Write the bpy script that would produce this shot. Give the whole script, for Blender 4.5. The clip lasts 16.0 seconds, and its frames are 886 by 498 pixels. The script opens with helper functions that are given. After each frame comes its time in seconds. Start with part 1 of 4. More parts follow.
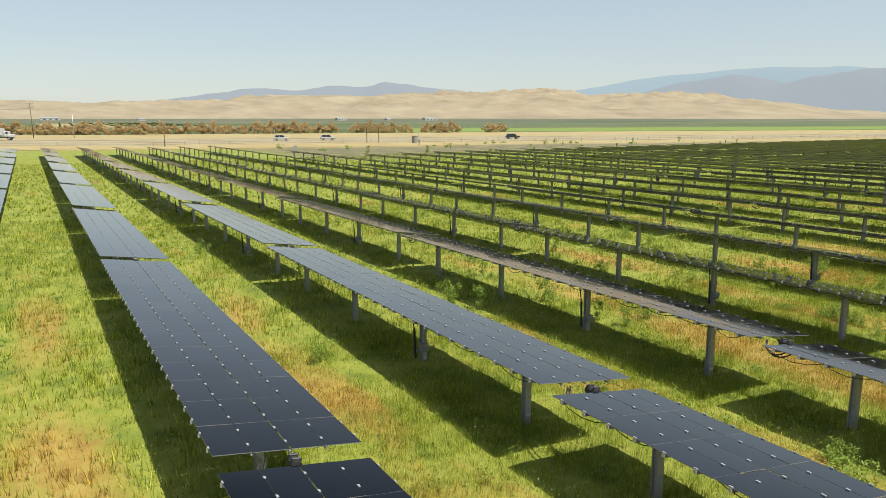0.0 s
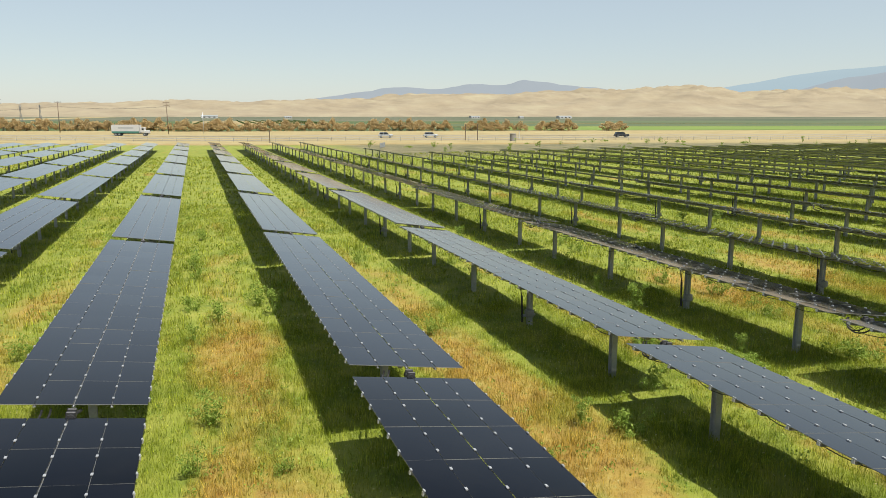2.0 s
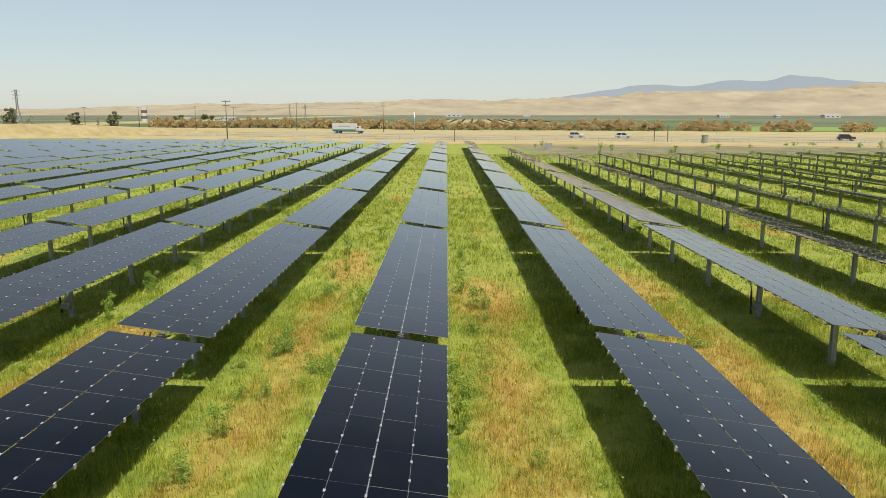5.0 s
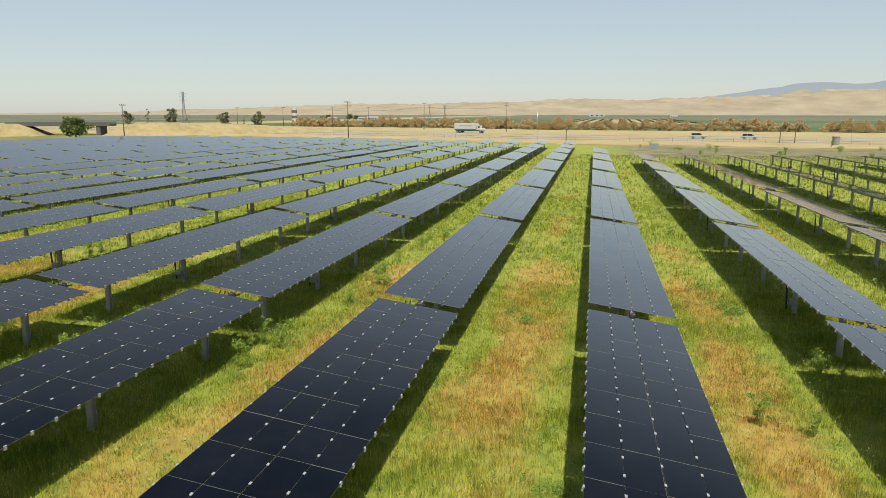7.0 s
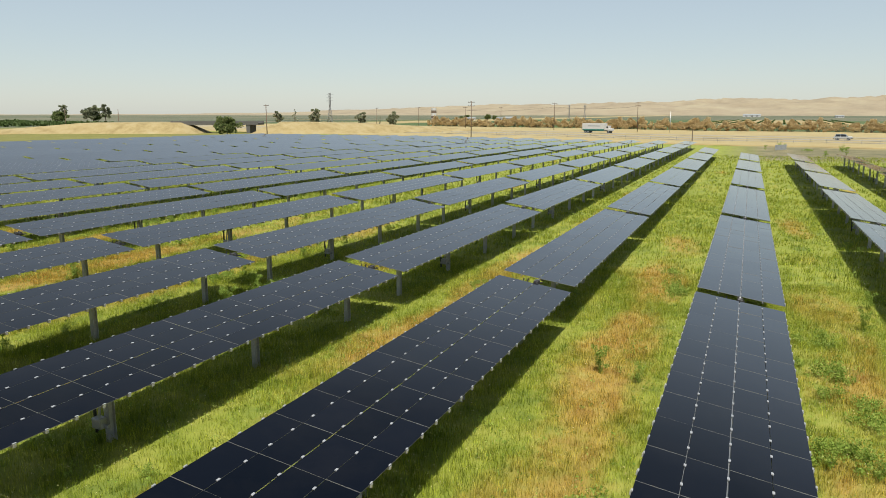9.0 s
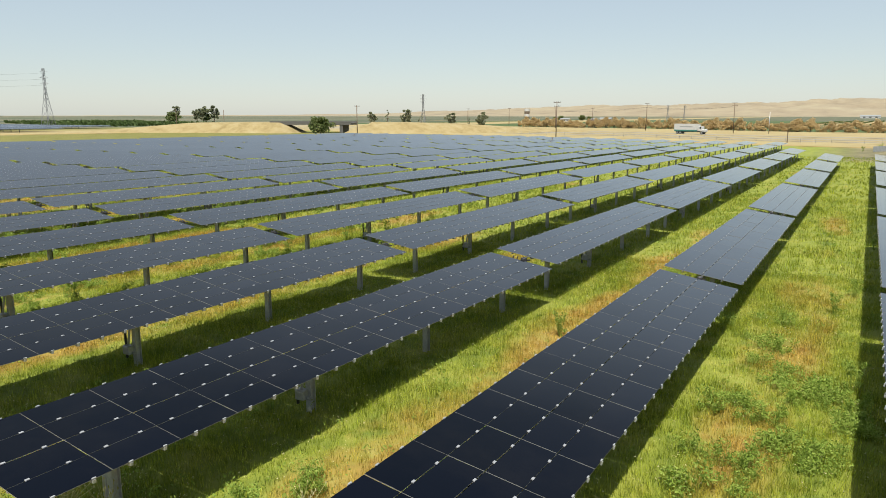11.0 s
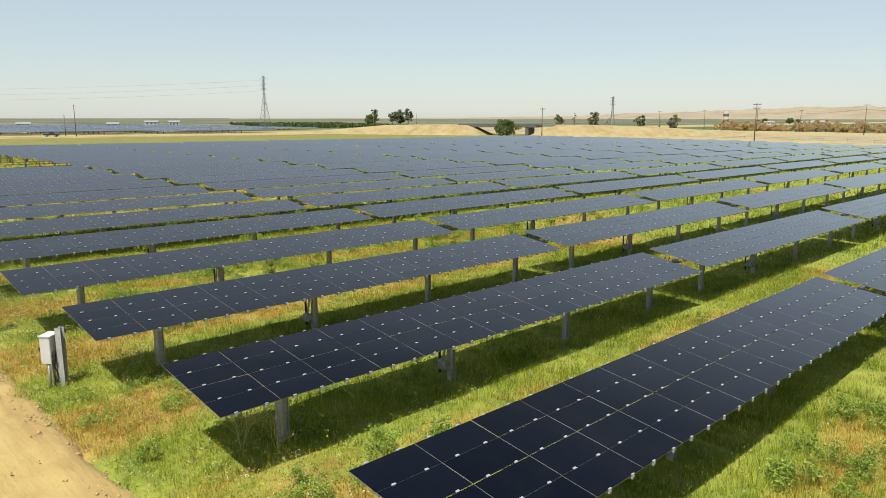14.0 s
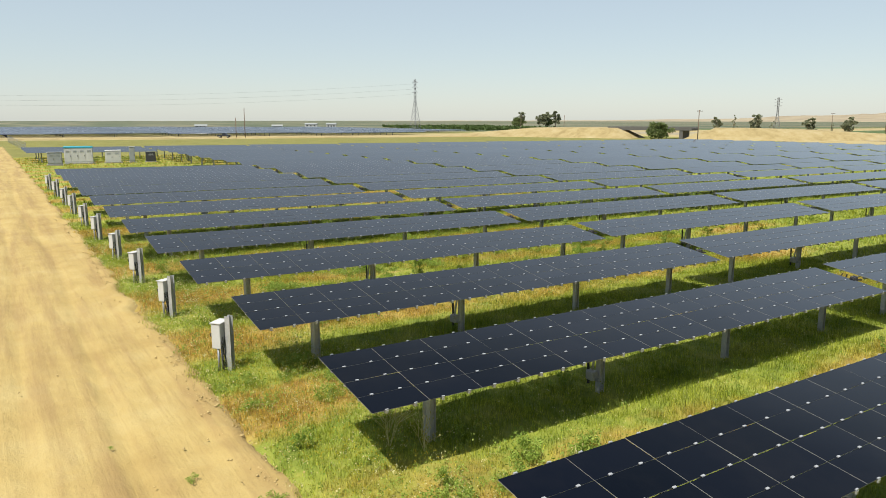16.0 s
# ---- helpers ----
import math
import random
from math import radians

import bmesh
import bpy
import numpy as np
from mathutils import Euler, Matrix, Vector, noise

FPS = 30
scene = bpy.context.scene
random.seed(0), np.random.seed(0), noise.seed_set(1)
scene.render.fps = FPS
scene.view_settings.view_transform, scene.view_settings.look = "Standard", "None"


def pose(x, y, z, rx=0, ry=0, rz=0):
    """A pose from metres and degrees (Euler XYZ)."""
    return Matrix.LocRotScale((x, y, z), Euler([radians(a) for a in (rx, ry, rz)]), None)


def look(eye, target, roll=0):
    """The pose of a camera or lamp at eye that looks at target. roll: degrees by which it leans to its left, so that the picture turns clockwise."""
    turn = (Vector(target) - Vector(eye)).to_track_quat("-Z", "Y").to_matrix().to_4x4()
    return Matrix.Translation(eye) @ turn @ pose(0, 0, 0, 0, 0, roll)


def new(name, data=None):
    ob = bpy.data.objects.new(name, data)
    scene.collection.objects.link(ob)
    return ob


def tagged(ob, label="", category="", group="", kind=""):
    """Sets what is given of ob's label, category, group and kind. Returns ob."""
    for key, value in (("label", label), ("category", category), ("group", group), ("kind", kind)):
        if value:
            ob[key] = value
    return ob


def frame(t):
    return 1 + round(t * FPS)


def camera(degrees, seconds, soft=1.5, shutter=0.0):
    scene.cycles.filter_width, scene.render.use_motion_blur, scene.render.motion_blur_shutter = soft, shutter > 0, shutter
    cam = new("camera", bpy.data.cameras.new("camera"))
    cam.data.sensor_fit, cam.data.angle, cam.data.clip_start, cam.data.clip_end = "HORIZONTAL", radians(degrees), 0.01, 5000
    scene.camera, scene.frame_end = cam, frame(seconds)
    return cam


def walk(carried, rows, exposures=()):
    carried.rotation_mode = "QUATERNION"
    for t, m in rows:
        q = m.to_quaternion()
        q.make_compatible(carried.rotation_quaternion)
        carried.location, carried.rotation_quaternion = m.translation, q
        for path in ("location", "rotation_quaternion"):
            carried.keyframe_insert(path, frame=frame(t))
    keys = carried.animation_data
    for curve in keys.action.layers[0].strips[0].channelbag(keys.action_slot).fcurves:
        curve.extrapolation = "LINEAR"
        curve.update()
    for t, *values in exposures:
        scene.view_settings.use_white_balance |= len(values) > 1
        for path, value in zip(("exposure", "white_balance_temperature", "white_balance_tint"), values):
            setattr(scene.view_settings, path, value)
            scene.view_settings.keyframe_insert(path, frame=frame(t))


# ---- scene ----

cam = camera(63.86, 16.0, soft=0.5)
# seconds, x, y, z, yaw to the left, pitch
ROWS = [
    (0.0, -3.18, -10.12, 6.96, -30.04, -10.56),
    (0.5, -0.30, -10.89, 6.80, -27.66, -10.60),
    (1.0, 2.59, -11.66, 6.73, -25.00, -10.64),
    (1.5, 5.53, -12.39, 6.72, -22.11, -10.67),
    (2.0, 8.46, -13.12, 6.75, -19.04, -10.70),
    (2.5, 11.42, -13.86, 6.80, -16.00, -10.73),
    (3.0, 14.36, -14.59, 6.88, -13.00, -10.75),
    (3.5, 17.29, -15.30, 6.96, -9.70, -10.78),
    (4.0, 20.18, -16.01, 7.04, -6.17, -10.79),
    (4.5, 23.01, -16.74, 7.12, -2.87, -10.81),
    (5.0, 25.76, -17.44, 7.19, 0.31, -10.82),
    (7.5, 37.71, -20.60, 7.21, 14.71, -10.83),
    (8.0, 39.65, -21.13, 7.16, 17.71, -10.82),
    (8.5, 41.39, -21.59, 7.09, 20.50, -10.81),
    (9.0, 42.95, -22.01, 7.02, 23.15, -10.80),
    (11.5, 47.94, -23.45, 6.74, 32.71, -10.69),
    (12.0, 48.43, -23.61, 6.72, 35.02, -10.66),
    (12.5, 48.78, -23.74, 6.71, 37.63, -10.62),
    (13.0, 49.02, -23.86, 6.73, 40.09, -10.59),
    (13.5, 49.17, -23.95, 6.76, 42.72, -10.55),
    (14.0, 49.21, -24.00, 6.79, 45.63, -10.51),
    (14.5, 49.19, -24.04, 6.82, 48.71, -10.46),
    (15.0, 49.14, -24.05, 6.85, 51.82, -10.41),
    (15.5, 49.04, -24.05, 6.84, 54.76, -10.36),
    (16.0, 48.92, -24.04, 6.80, 57.24, -10.31),
]
EXPOSURE = 0.62
walk(cam, [(t, pose(x, y, z, 90 + p, 0, yaw)) for t, x, y, z, yaw, p in ROWS], [(0.0, EXPOSURE - 0.03), (3.0, EXPOSURE - 0.04), (5.0, EXPOSURE - 0.1), (8.0, EXPOSURE - 0.15), (12.0, EXPOSURE), (16.0, EXPOSURE + 0.02)])

# ---- light ----
SUN_DIR = Vector((0.21, -0.50, 1.0)).normalized()
world = bpy.data.worlds.new("sky")
scene.world = world
world.use_nodes = True
wn, wl = world.node_tree.nodes, world.node_tree.links
sky = wn.new("ShaderNodeTexSky")
sky.sky_type = "NISHITA"
sky.sun_disc = False
sky.sun_elevation = math.asin(SUN_DIR.z)
sky.sun_rotation = math.atan2(SUN_DIR.x, SUN_DIR.y)
sky.air_density, sky.dust_density, sky.ozone_density, sky.altitude = 1.0, 0.4, 1.0, 0
veil = wn.new("ShaderNodeMix")
veil.data_type = "RGBA"
veil.inputs[0].default_value = 0.55
veil.inputs[7].default_value = (5.3, 5.9, 6.1, 1)
wl.new(sky.outputs["Color"], veil.inputs[6])
wl.new(veil.outputs[2], wn["Background"].inputs["Color"])
wn["Background"].inputs["Strength"].default_value = 0.078
sun = new("sun", bpy.data.lights.new("sun", "SUN"))
sun.data.energy, sun.data.angle, sun.data.color = 4.9, radians(0.6), (1.0, 0.95, 0.86)
sun.matrix_world = look(SUN_DIR * 100, (0, 0, 0))

# ---- materials ----


def mat(name, base=(0.5, 0.5, 0.5), rough=0.6, metal=0.0):
    """A new node material with its tree, links and shader."""
    m = bpy.data.materials.new(name)
    m.use_nodes = True
    b = m.node_tree.nodes["Principled BSDF"]
    b.inputs["Base Color"].default_value = (*base, 1)
    b.inputs["Roughness"].default_value = rough
    b.inputs["Metallic"].default_value = metal
    return m, m.node_tree.nodes, m.node_tree.links, b


def noise_tex(n, l, scale, detail=4.0, rough=0.55, vec=None, stretch=None):
    tex = n.new("ShaderNodeTexNoise")
    tex.inputs["Scale"].default_value = scale
    tex.inputs["Detail"].default_value = detail
    tex.inputs["Roughness"].default_value = rough
    if vec is not None:
        if stretch:
            mp = n.new("ShaderNodeMapping")
            mp.inputs["Scale"].default_value = stretch
            l.new(vec, mp.inputs["Vector"])
            vec = mp.outputs["Vector"]
        l.new(vec, tex.inputs["Vector"])
    return tex.outputs["Fac"]


def ramp(n, l, fac, stops, ease=False):
    r = n.new("ShaderNodeValToRGB")
    r.color_ramp.interpolation = "EASE" if ease else "LINEAR"
    e = r.color_ramp.elements
    while len(e) < len(stops):
        e.new(0.5)
    for s, (p, c) in zip(e, stops):
        s.position = p
        s.color = (*c, 1) if len(c) == 3 else c
    l.new(fac, r.inputs["Fac"])
    return r.outputs["Color"]


def mix(n, l, fac, a, b, kind="MIX"):
    m = n.new("ShaderNodeMix")
    m.data_type, m.blend_type = "RGBA", kind
    for v, s in ((fac, m.inputs[0]), (a, m.inputs[6]), (b, m.inputs[7])):
        if isinstance(v, (int, float)):
            s.default_value = v
        elif isinstance(v, tuple):
            s.default_value = (*v, 1)
        else:
            l.new(v, s)
    return m.outputs[2]


def calc(n, l, op, a, b=0.0, clamp=False):
    m = n.new("ShaderNodeMath")
    m.operation, m.use_clamp = op, clamp
    for v, s in ((a, m.inputs[0]), (b, m.inputs[1])):
        if isinstance(v, (int, float)):
            s.default_value = v
        else:
            l.new(v, s)
    return m.outputs[0]


def bump(n, l, b, height, strength=0.3, dist=0.02):
    bp = n.new("ShaderNodeBump")
    bp.inputs["Strength"].default_value = strength
    bp.inputs["Distance"].default_value = dist
    l.new(height, bp.inputs["Height"])
    l.new(bp.outputs["Normal"], b.inputs["Normal"])


def where(n):
    return n.new("ShaderNodeNewGeometry").outputs["Position"]


def plain(name, base, rough=0.6, metal=0.0, vary=0.25, scale=6.0, grain=0.0):
    """A worn paint, metal or cloth: colour varied at two scales, with a fine relief."""
    m, n, l, b = mat(name, base, rough, metal)
    co = n.new("ShaderNodeTexCoord").outputs["Object"]
    big, fine = noise_tex(n, l, scale, 5, 0.6, co), noise_tex(n, l, scale * 9, 3, 0.6, co)
    f = calc(n, l, "ADD", calc(n, l, "MULTIPLY", big, 0.65), calc(n, l, "MULTIPLY", fine, 0.35))
    lo, hi = tuple(c * (1 - vary) for c in base), tuple(min(1, c * (1 + vary)) for c in base)
    l.new(ramp(n, l, f, [(0.3, lo), (0.7, hi)]), b.inputs["Base Color"])
    l.new(calc(n, l, "ADD", calc(n, l, "MULTIPLY", big, 0.25), rough - 0.12, True), b.inputs["Roughness"])
    if grain:
        bump(n, l, b, fine, grain, 0.01)
    return m


# Solar glass: near-black film behind glass, lightly dusty.
GLASS, n, l, b = mat("solar_glass", (0.004, 0.005, 0.008), 0.12)
co = where(n)
dust = noise_tex(n, l, 0.9, 5, 0.65, co)
tone = n.new("ShaderNodeObjectInfo").outputs["Random"]
base = ramp(n, l, tone, [(0.0, (0.0018, 0.0032, 0.0065)), (1.0, (0.0032, 0.0048, 0.0095))])
l.new(mix(n, l, ramp(n, l, dust, [(0.45, (0, 0, 0)), (0.8, (0.018, 0.018, 0.018))]), base, (0.16, 0.14, 0.11)), b.inputs["Base Color"])
l.new(ramp(n, l, dust, [(0.3, (0.035,) * 3), (0.8, (0.11,) * 3)]), b.inputs["Roughness"])
facing = n.new("ShaderNodeLayerWeight")
facing.inputs["Blend"].default_value = 0.5
l.new(ramp(n, l, facing.outputs["Facing"], [(0.42, (0.02,) * 3), (0.56, (0.07,) * 3), (0.66, (0.25,) * 3), (0.76, (0.62,) * 3), (0.88, (0.85,) * 3)]), b.inputs["Specular IOR Level"])
EDGE = plain("glass_edge", (0.184, 0.184, 0.173), 0.4, 0.0, 0.2, 3)
ALU = plain("clip_aluminium", (0.422, 0.428, 0.435), 0.4, 0.5, 0.12, 12)
STEEL = plain("galvanised_steel", (0.300, 0.308, 0.312), 0.5, 0.6, 0.3, 5, 0.15)
PILE = plain("spangled_galvanised_pile", (0.400, 0.408, 0.410), 0.48, 0.45, 0.25, 9, 0.15)
BRIGHT = plain("bright_galvanised_steel", (0.476, 0.483, 0.490), 0.34, 0.8, 0.1, 3)
DARK = plain("dark_steel", (0.048, 0.048, 0.051), 0.55, 0.5, 0.3, 6)
RUBBER = plain("black_cable", (0.018, 0.018, 0.02), 0.55, 0.0, 0.3, 10)
WHITE = plain("white_paint", (0.422, 0.422, 0.408), 0.45, 0.0, 0.08, 2)
GREY = plain("grey_paint", (0.231, 0.245, 0.245), 0.5, 0.0, 0.15, 3)
TEAL = plain("teal_paint", (0.020, 0.245, 0.340), 0.5, 0.0, 0.1, 2)
WOOD = plain("weathered_pole_wood", (0.116, 0.082, 0.058), 0.85, 0.0, 0.35, 4, 0.3)
CONCRETE = plain("concrete", (0.211, 0.201, 0.181), 0.85, 0.0, 0.15, 0.4, 0.2)
CLOD = plain("dry_clods", (0.36, 0.27, 0.115), 0.95, 0.0, 0.15, 3)
BRIDGE = plain("dark_bridge_concrete", (0.085, 0.083, 0.076), 0.85, 0.0, 0.2, 0.4, 0.2)
ASPHALT = plain("sun_bleached_asphalt", (0.225, 0.205, 0.160), 0.85, 0.0, 0.15, 0.4)
BARK = plain("bark", (0.109, 0.082, 0.061), 0.9, 0.0, 0.35, 3, 0.4)
CARPAINT = [plain("silver_car_paint", (0.422, 0.435, 0.449), 0.3, 0.3, 0.05, 1), plain("dark_car_paint", (0.020, 0.024, 0.031), 0.25, 0.1, 0.1, 1)]
CARGLASS = plain("car_glass", (0.015, 0.018, 0.02), 0.08, 0.0, 0.1, 1)
LATTICE = plain("pylon_steel", (0.204, 0.211, 0.218), 0.6, 0.4, 0.15, 0.5)

PITCH, TABLE, GAP, TILT = 6.147, 18.796, 0.40, 8.27
STEP_UP = 0.077
AXIS = 1.62
TURN_ROAD = radians(15)
NX, NY = math.sin(TURN_ROAD), math.cos(TURN_ROAD)


def field_colour(n, l, lane_weight=1.0):
    """Patches of green, yellow-green and straw grass; the straw follows the wheel lanes between the rows."""
    co = where(n)
    sep = n.new("ShaderNodeSeparateXYZ")
    l.new(co, sep.inputs[0])
    lane = calc(n, l, "COSINE", calc(n, l, "MULTIPLY", calc(n, l, "ADD", sep.outputs["X"], -PITCH * 0.46), 2 * math.pi / PITCH))
    broad = noise_tex(n, l, 0.10, 3, 0.5, co)
    patch = noise_tex(n, l, 0.34, 4, 0.6, co, (1.0, 0.42, 1.0))
    fine = noise_tex(n, l, 3.2, 4, 0.65, co)
    dry = calc(n, l, "ADD", calc(n, l, "MULTIPLY", patch, 1.25), calc(n, l, "MULTIPLY", broad, 0.75))
    dry = calc(n, l, "ADD", dry, calc(n, l, "MULTIPLY", lane, 0.29 * lane_weight))
    dry = calc(n, l, "ADD", dry, calc(n, l, "MULTIPLY", fine, 0.35))
    lush = calc(n, l, "MULTIPLY", calc(n, l, "ADD", sep.outputs["Y"], -10.0), 0.045, True)
    dry = calc(n, l, "SUBTRACT", dry, calc(n, l, "MULTIPLY", lush, 0.30))
    verge = calc(n, l, "MULTIPLY", calc(n, l, "ADD", sep.outputs["Y"], 15.5), -0.22, True)
    dry = calc(n, l, "ADD", dry, calc(n, l, "MULTIPLY", verge, 0.20))
    green = ramp(n, l, noise_tex(n, l, 0.8, 4, 0.6, co), [(0.3, (0.122, 0.168, 0.018)), (0.48, (0.212, 0.250, 0.027)), (0.70, (0.300, 0.310, 0.058))])
    straw = ramp(n, l, noise_tex(n, l, 1.7, 4, 0.6, co), [(0.3, (0.262, 0.156, 0.035)), (0.55, (0.345, 0.244, 0.052)), (0.75, (0.365, 0.306, 0.092))])
    f = calc(n, l, "MULTIPLY", calc(n, l, "ADD", dry, -1.25), 3.6, True)
    return co, sep, mix(n, l, f, green, straw), fine


# Ground: the field, its verges, and the farmland out to the hills, by distance along two directions.
GROUND, n, l, b = mat("ground", (0.2, 0.2, 0.05), 0.95)
co, sep, col, fine = field_colour(n, l)
# thatch and soil under the blades are darker than the grass
col = mix(n, l, 1.0, col, (0.80, 0.80, 0.72), "MULTIPLY")
v = calc(n, l, "ADD", calc(n, l, "MULTIPLY", sep.outputs["X"], NX), calc(n, l, "MULTIPLY", sep.outputs["Y"], NY))
wob = calc(n, l, "MULTIPLY", calc(n, l, "ADD", noise_tex(n, l, 0.02, 3, 0.5, co), -0.5), 26.0)
vw = calc(n, l, "ADD", v, wob)
tan = ramp(n, l, noise_tex(n, l, 0.09, 6, 0.6, co, (1, 3, 1)), [(0.3, (0.205, 0.155, 0.064)), (0.5, (0.290, 0.230, 0.102)), (0.7, (0.340, 0.284, 0.145))])
crop = ramp(n, l, noise_tex(n, l, 0.012, 3, 0.5, co, (0.4, 3, 1)), [(0.35, (0.030, 0.053, 0.014)), (0.5, (0.058, 0.096, 0.018)), (0.65, (0.046, 0.065, 0.020))])
far = ramp(n, l, noise_tex(n, l, 0.0035, 4, 0.5, co, (0.5, 5, 1)), [(0.38, (0.043, 0.063, 0.030)), (0.52, (0.086, 0.093, 0.050)), (0.66, (0.151, 0.133, 0.083))])


def step(lo, hi, x):
    return calc(n, l, "DIVIDE", calc(n, l, "ADD", x, -lo), hi - lo, True)


scrub = ramp(n, l, noise_tex(n, l, 0.25, 6, 0.65, co), [(0.32, (0.068, 0.071, 0.031)), (0.5, (0.129, 0.116, 0.054)), (0.68, (0.204, 0.170, 0.088))])
open_end = calc(n, l, "MULTIPLY", step(101, 112, calc(n, l, "ADD", sep.outputs["Y"], calc(n, l, "MULTIPLY", wob, 0.5))), step(37, 46, sep.outputs["X"]))
col = mix(n, l, open_end, col, scrub)
col = mix(n, l, step(168, 182, vw), col, tan)
col = mix(n, l, step(330, 336, v), col, crop)
col = mix(n, l, step(760, 900, vw), col, far)
# West of the array: a belt of yellow-green grass, straw banks, then pale farmland.
west = calc(n, l, "MULTIPLY", sep.outputs["X"], -1.0)
belt = ramp(n, l, noise_tex(n, l, 0.2, 5, 0.6, co), [(0.3, (0.101, 0.105, 0.015)), (0.7, (0.171, 0.156, 0.030))])
ww = calc(n, l, "ADD", west, calc(n, l, "MULTIPLY", wob, 0.3))
near_v = calc(n, l, "SUBTRACT", 1.0, step(160, 172, vw))
col = mix(n, l, calc(n, l, "MULTIPLY", step(90, 94, ww), near_v), col, belt)
col = mix(n, l, calc(n, l, "MULTIPLY", step(203, 210, ww), calc(n, l, "SUBTRACT", 1.0, step(255, 300, ww))), col, tan)
col = mix(n, l, step(300, 340, ww), col, far)
l.new(col, b.inputs["Base Color"])
bump(n, l, b, fine, 0.6, 0.12)



def thin_leaf(n, l, b, col, through_=0.45):
    """Light falls on a thin leaf from either side."""
    l.new(col, b.inputs["Base Color"])
    b.inputs["Specular IOR Level"].default_value = 0.25
    tr, ms = n.new("ShaderNodeBsdfTranslucent"), n.new("ShaderNodeMixShader")
    l.new(col, tr.inputs["Color"])
    ms.inputs[0].default_value = through_
    l.new(b.outputs[0], ms.inputs[1])
    l.new(tr.outputs[0], ms.inputs[2])
    l.new(ms.outputs[0], n["Material Output"].inputs["Surface"])


# Grass blades take the field's own colours, each blade a little apart.
GRASS, n, l, b = mat("grass", (0.2, 0.2, 0.05), 0.75)
co, sep, col, fine = field_colour(n, l)
isle = n.new("ShaderNodeNewGeometry").outputs["Random Per Island"]
col = mix(n, l, 1.0, col, ramp(n, l, isle, [(0.0, (0.48, 0.57, 0.40)), (0.35, (0.89, 0.94, 0.76)), (0.7, (1.33, 1.32, 1.06)), (0.9, (1.85, 1.78, 1.45)), (1.0, (2.7, 2.55, 2.3))]), "MULTIPLY")
thin_leaf(n, l, b, col)


def leafy(name, stops, rough=0.7):
    m, n, l, b = mat(name, stops[0], rough)
    isle = n.new("ShaderNodeNewGeometry").outputs["Random Per Island"]
    k = len(stops) - 1
    thin_leaf(n, l, b, ramp(n, l, isle, [(i / k, c) for i, c in enumerate(stops)]), 0.4)
    return m


LEAF = leafy("tree_leaves", [(0.063, 0.096, 0.028), (0.128, 0.166, 0.051), (0.192, 0.218, 0.082)])
GREYLEAF = leafy("grey_green_leaves", [(0.114, 0.128, 0.071), (0.192, 0.210, 0.121), (0.281, 0.287, 0.178)])
BUSHLEAF = leafy("russet_bush_twigs", [(0.35, 0.25, 0.11), (0.46, 0.345, 0.165), (0.56, 0.445, 0.245)])
WEEDLEAF = leafy("weed_leaves", [(0.135, 0.215, 0.030), (0.230, 0.325, 0.050), (0.330, 0.400, 0.090)])
SEED = leafy("pale_seed_heads", [(0.34, 0.34, 0.10), (0.50, 0.46, 0.20), (0.62, 0.58, 0.34)])
FLOWER = leafy("mustard_flowers", [(0.312, 0.252, 0.015), (0.377, 0.312, 0.025)])
VINE = leafy("crop_leaves", [(0.045, 0.075, 0.018), (0.082, 0.120, 0.034)])

DIRT, n, l, b = mat("dirt_road", (0.370, 0.266, 0.133), 0.95)
co = where(n)
tracks = noise_tex(n, l, 0.9, 5, 0.65, co, (0.12, 1.6, 1))
col = ramp(n, l, noise_tex(n, l, 0.35, 6, 0.65, co), [(0.3, (0.262, 0.180, 0.056)), (0.52, (0.322, 0.236, 0.082)), (0.72, (0.356, 0.276, 0.112))])
col = mix(n, l, ramp(n, l, tracks, [(0.45, (0, 0, 0)), (0.62, (0.6,) * 3)]), col, (0.204, 0.129, 0.048))
l.new(col, b.inputs["Base Color"])
bump(n, l, b, calc(n, l, "ADD", noise_tex(n, l, 4, 6, 0.7, co), calc(n, l, "MULTIPLY", tracks, 1.5)), 0.7, 0.06)

HILL, n, l, b = mat("dry_grass_hills", (0.45, 0.36, 0.22), 0.95)
co = where(n)
col = ramp(n, l, noise_tex(n, l, 0.008, 8, 0.66, co, (1, 0.5, 2.5)), [(0.30, (0.175, 0.142, 0.092)), (0.46, (0.228, 0.186, 0.120)), (0.56, (0.252, 0.210, 0.136)), (0.70, (0.285, 0.250, 0.160))])
l.new(col, b.inputs["Base Color"])


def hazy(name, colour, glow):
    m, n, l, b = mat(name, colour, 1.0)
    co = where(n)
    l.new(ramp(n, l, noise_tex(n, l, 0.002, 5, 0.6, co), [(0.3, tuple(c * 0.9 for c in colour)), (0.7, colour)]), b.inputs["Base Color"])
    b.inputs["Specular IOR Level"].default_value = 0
    # Air haze is put in as emission; the land itself gives no light.
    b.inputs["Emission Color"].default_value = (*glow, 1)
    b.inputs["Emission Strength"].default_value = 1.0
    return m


# Bluish colour and glow stand in for haze over the far ranges.
BLUE_FAR = hazy("blue_haze_glow", (0.040, 0.050, 0.055), (0.240, 0.305, 0.340))
MAUVE_FAR = hazy("mauve_haze_glow", (0.055, 0.055, 0.055), (0.205, 0.240, 0.270))

# ---- helpers for building ----


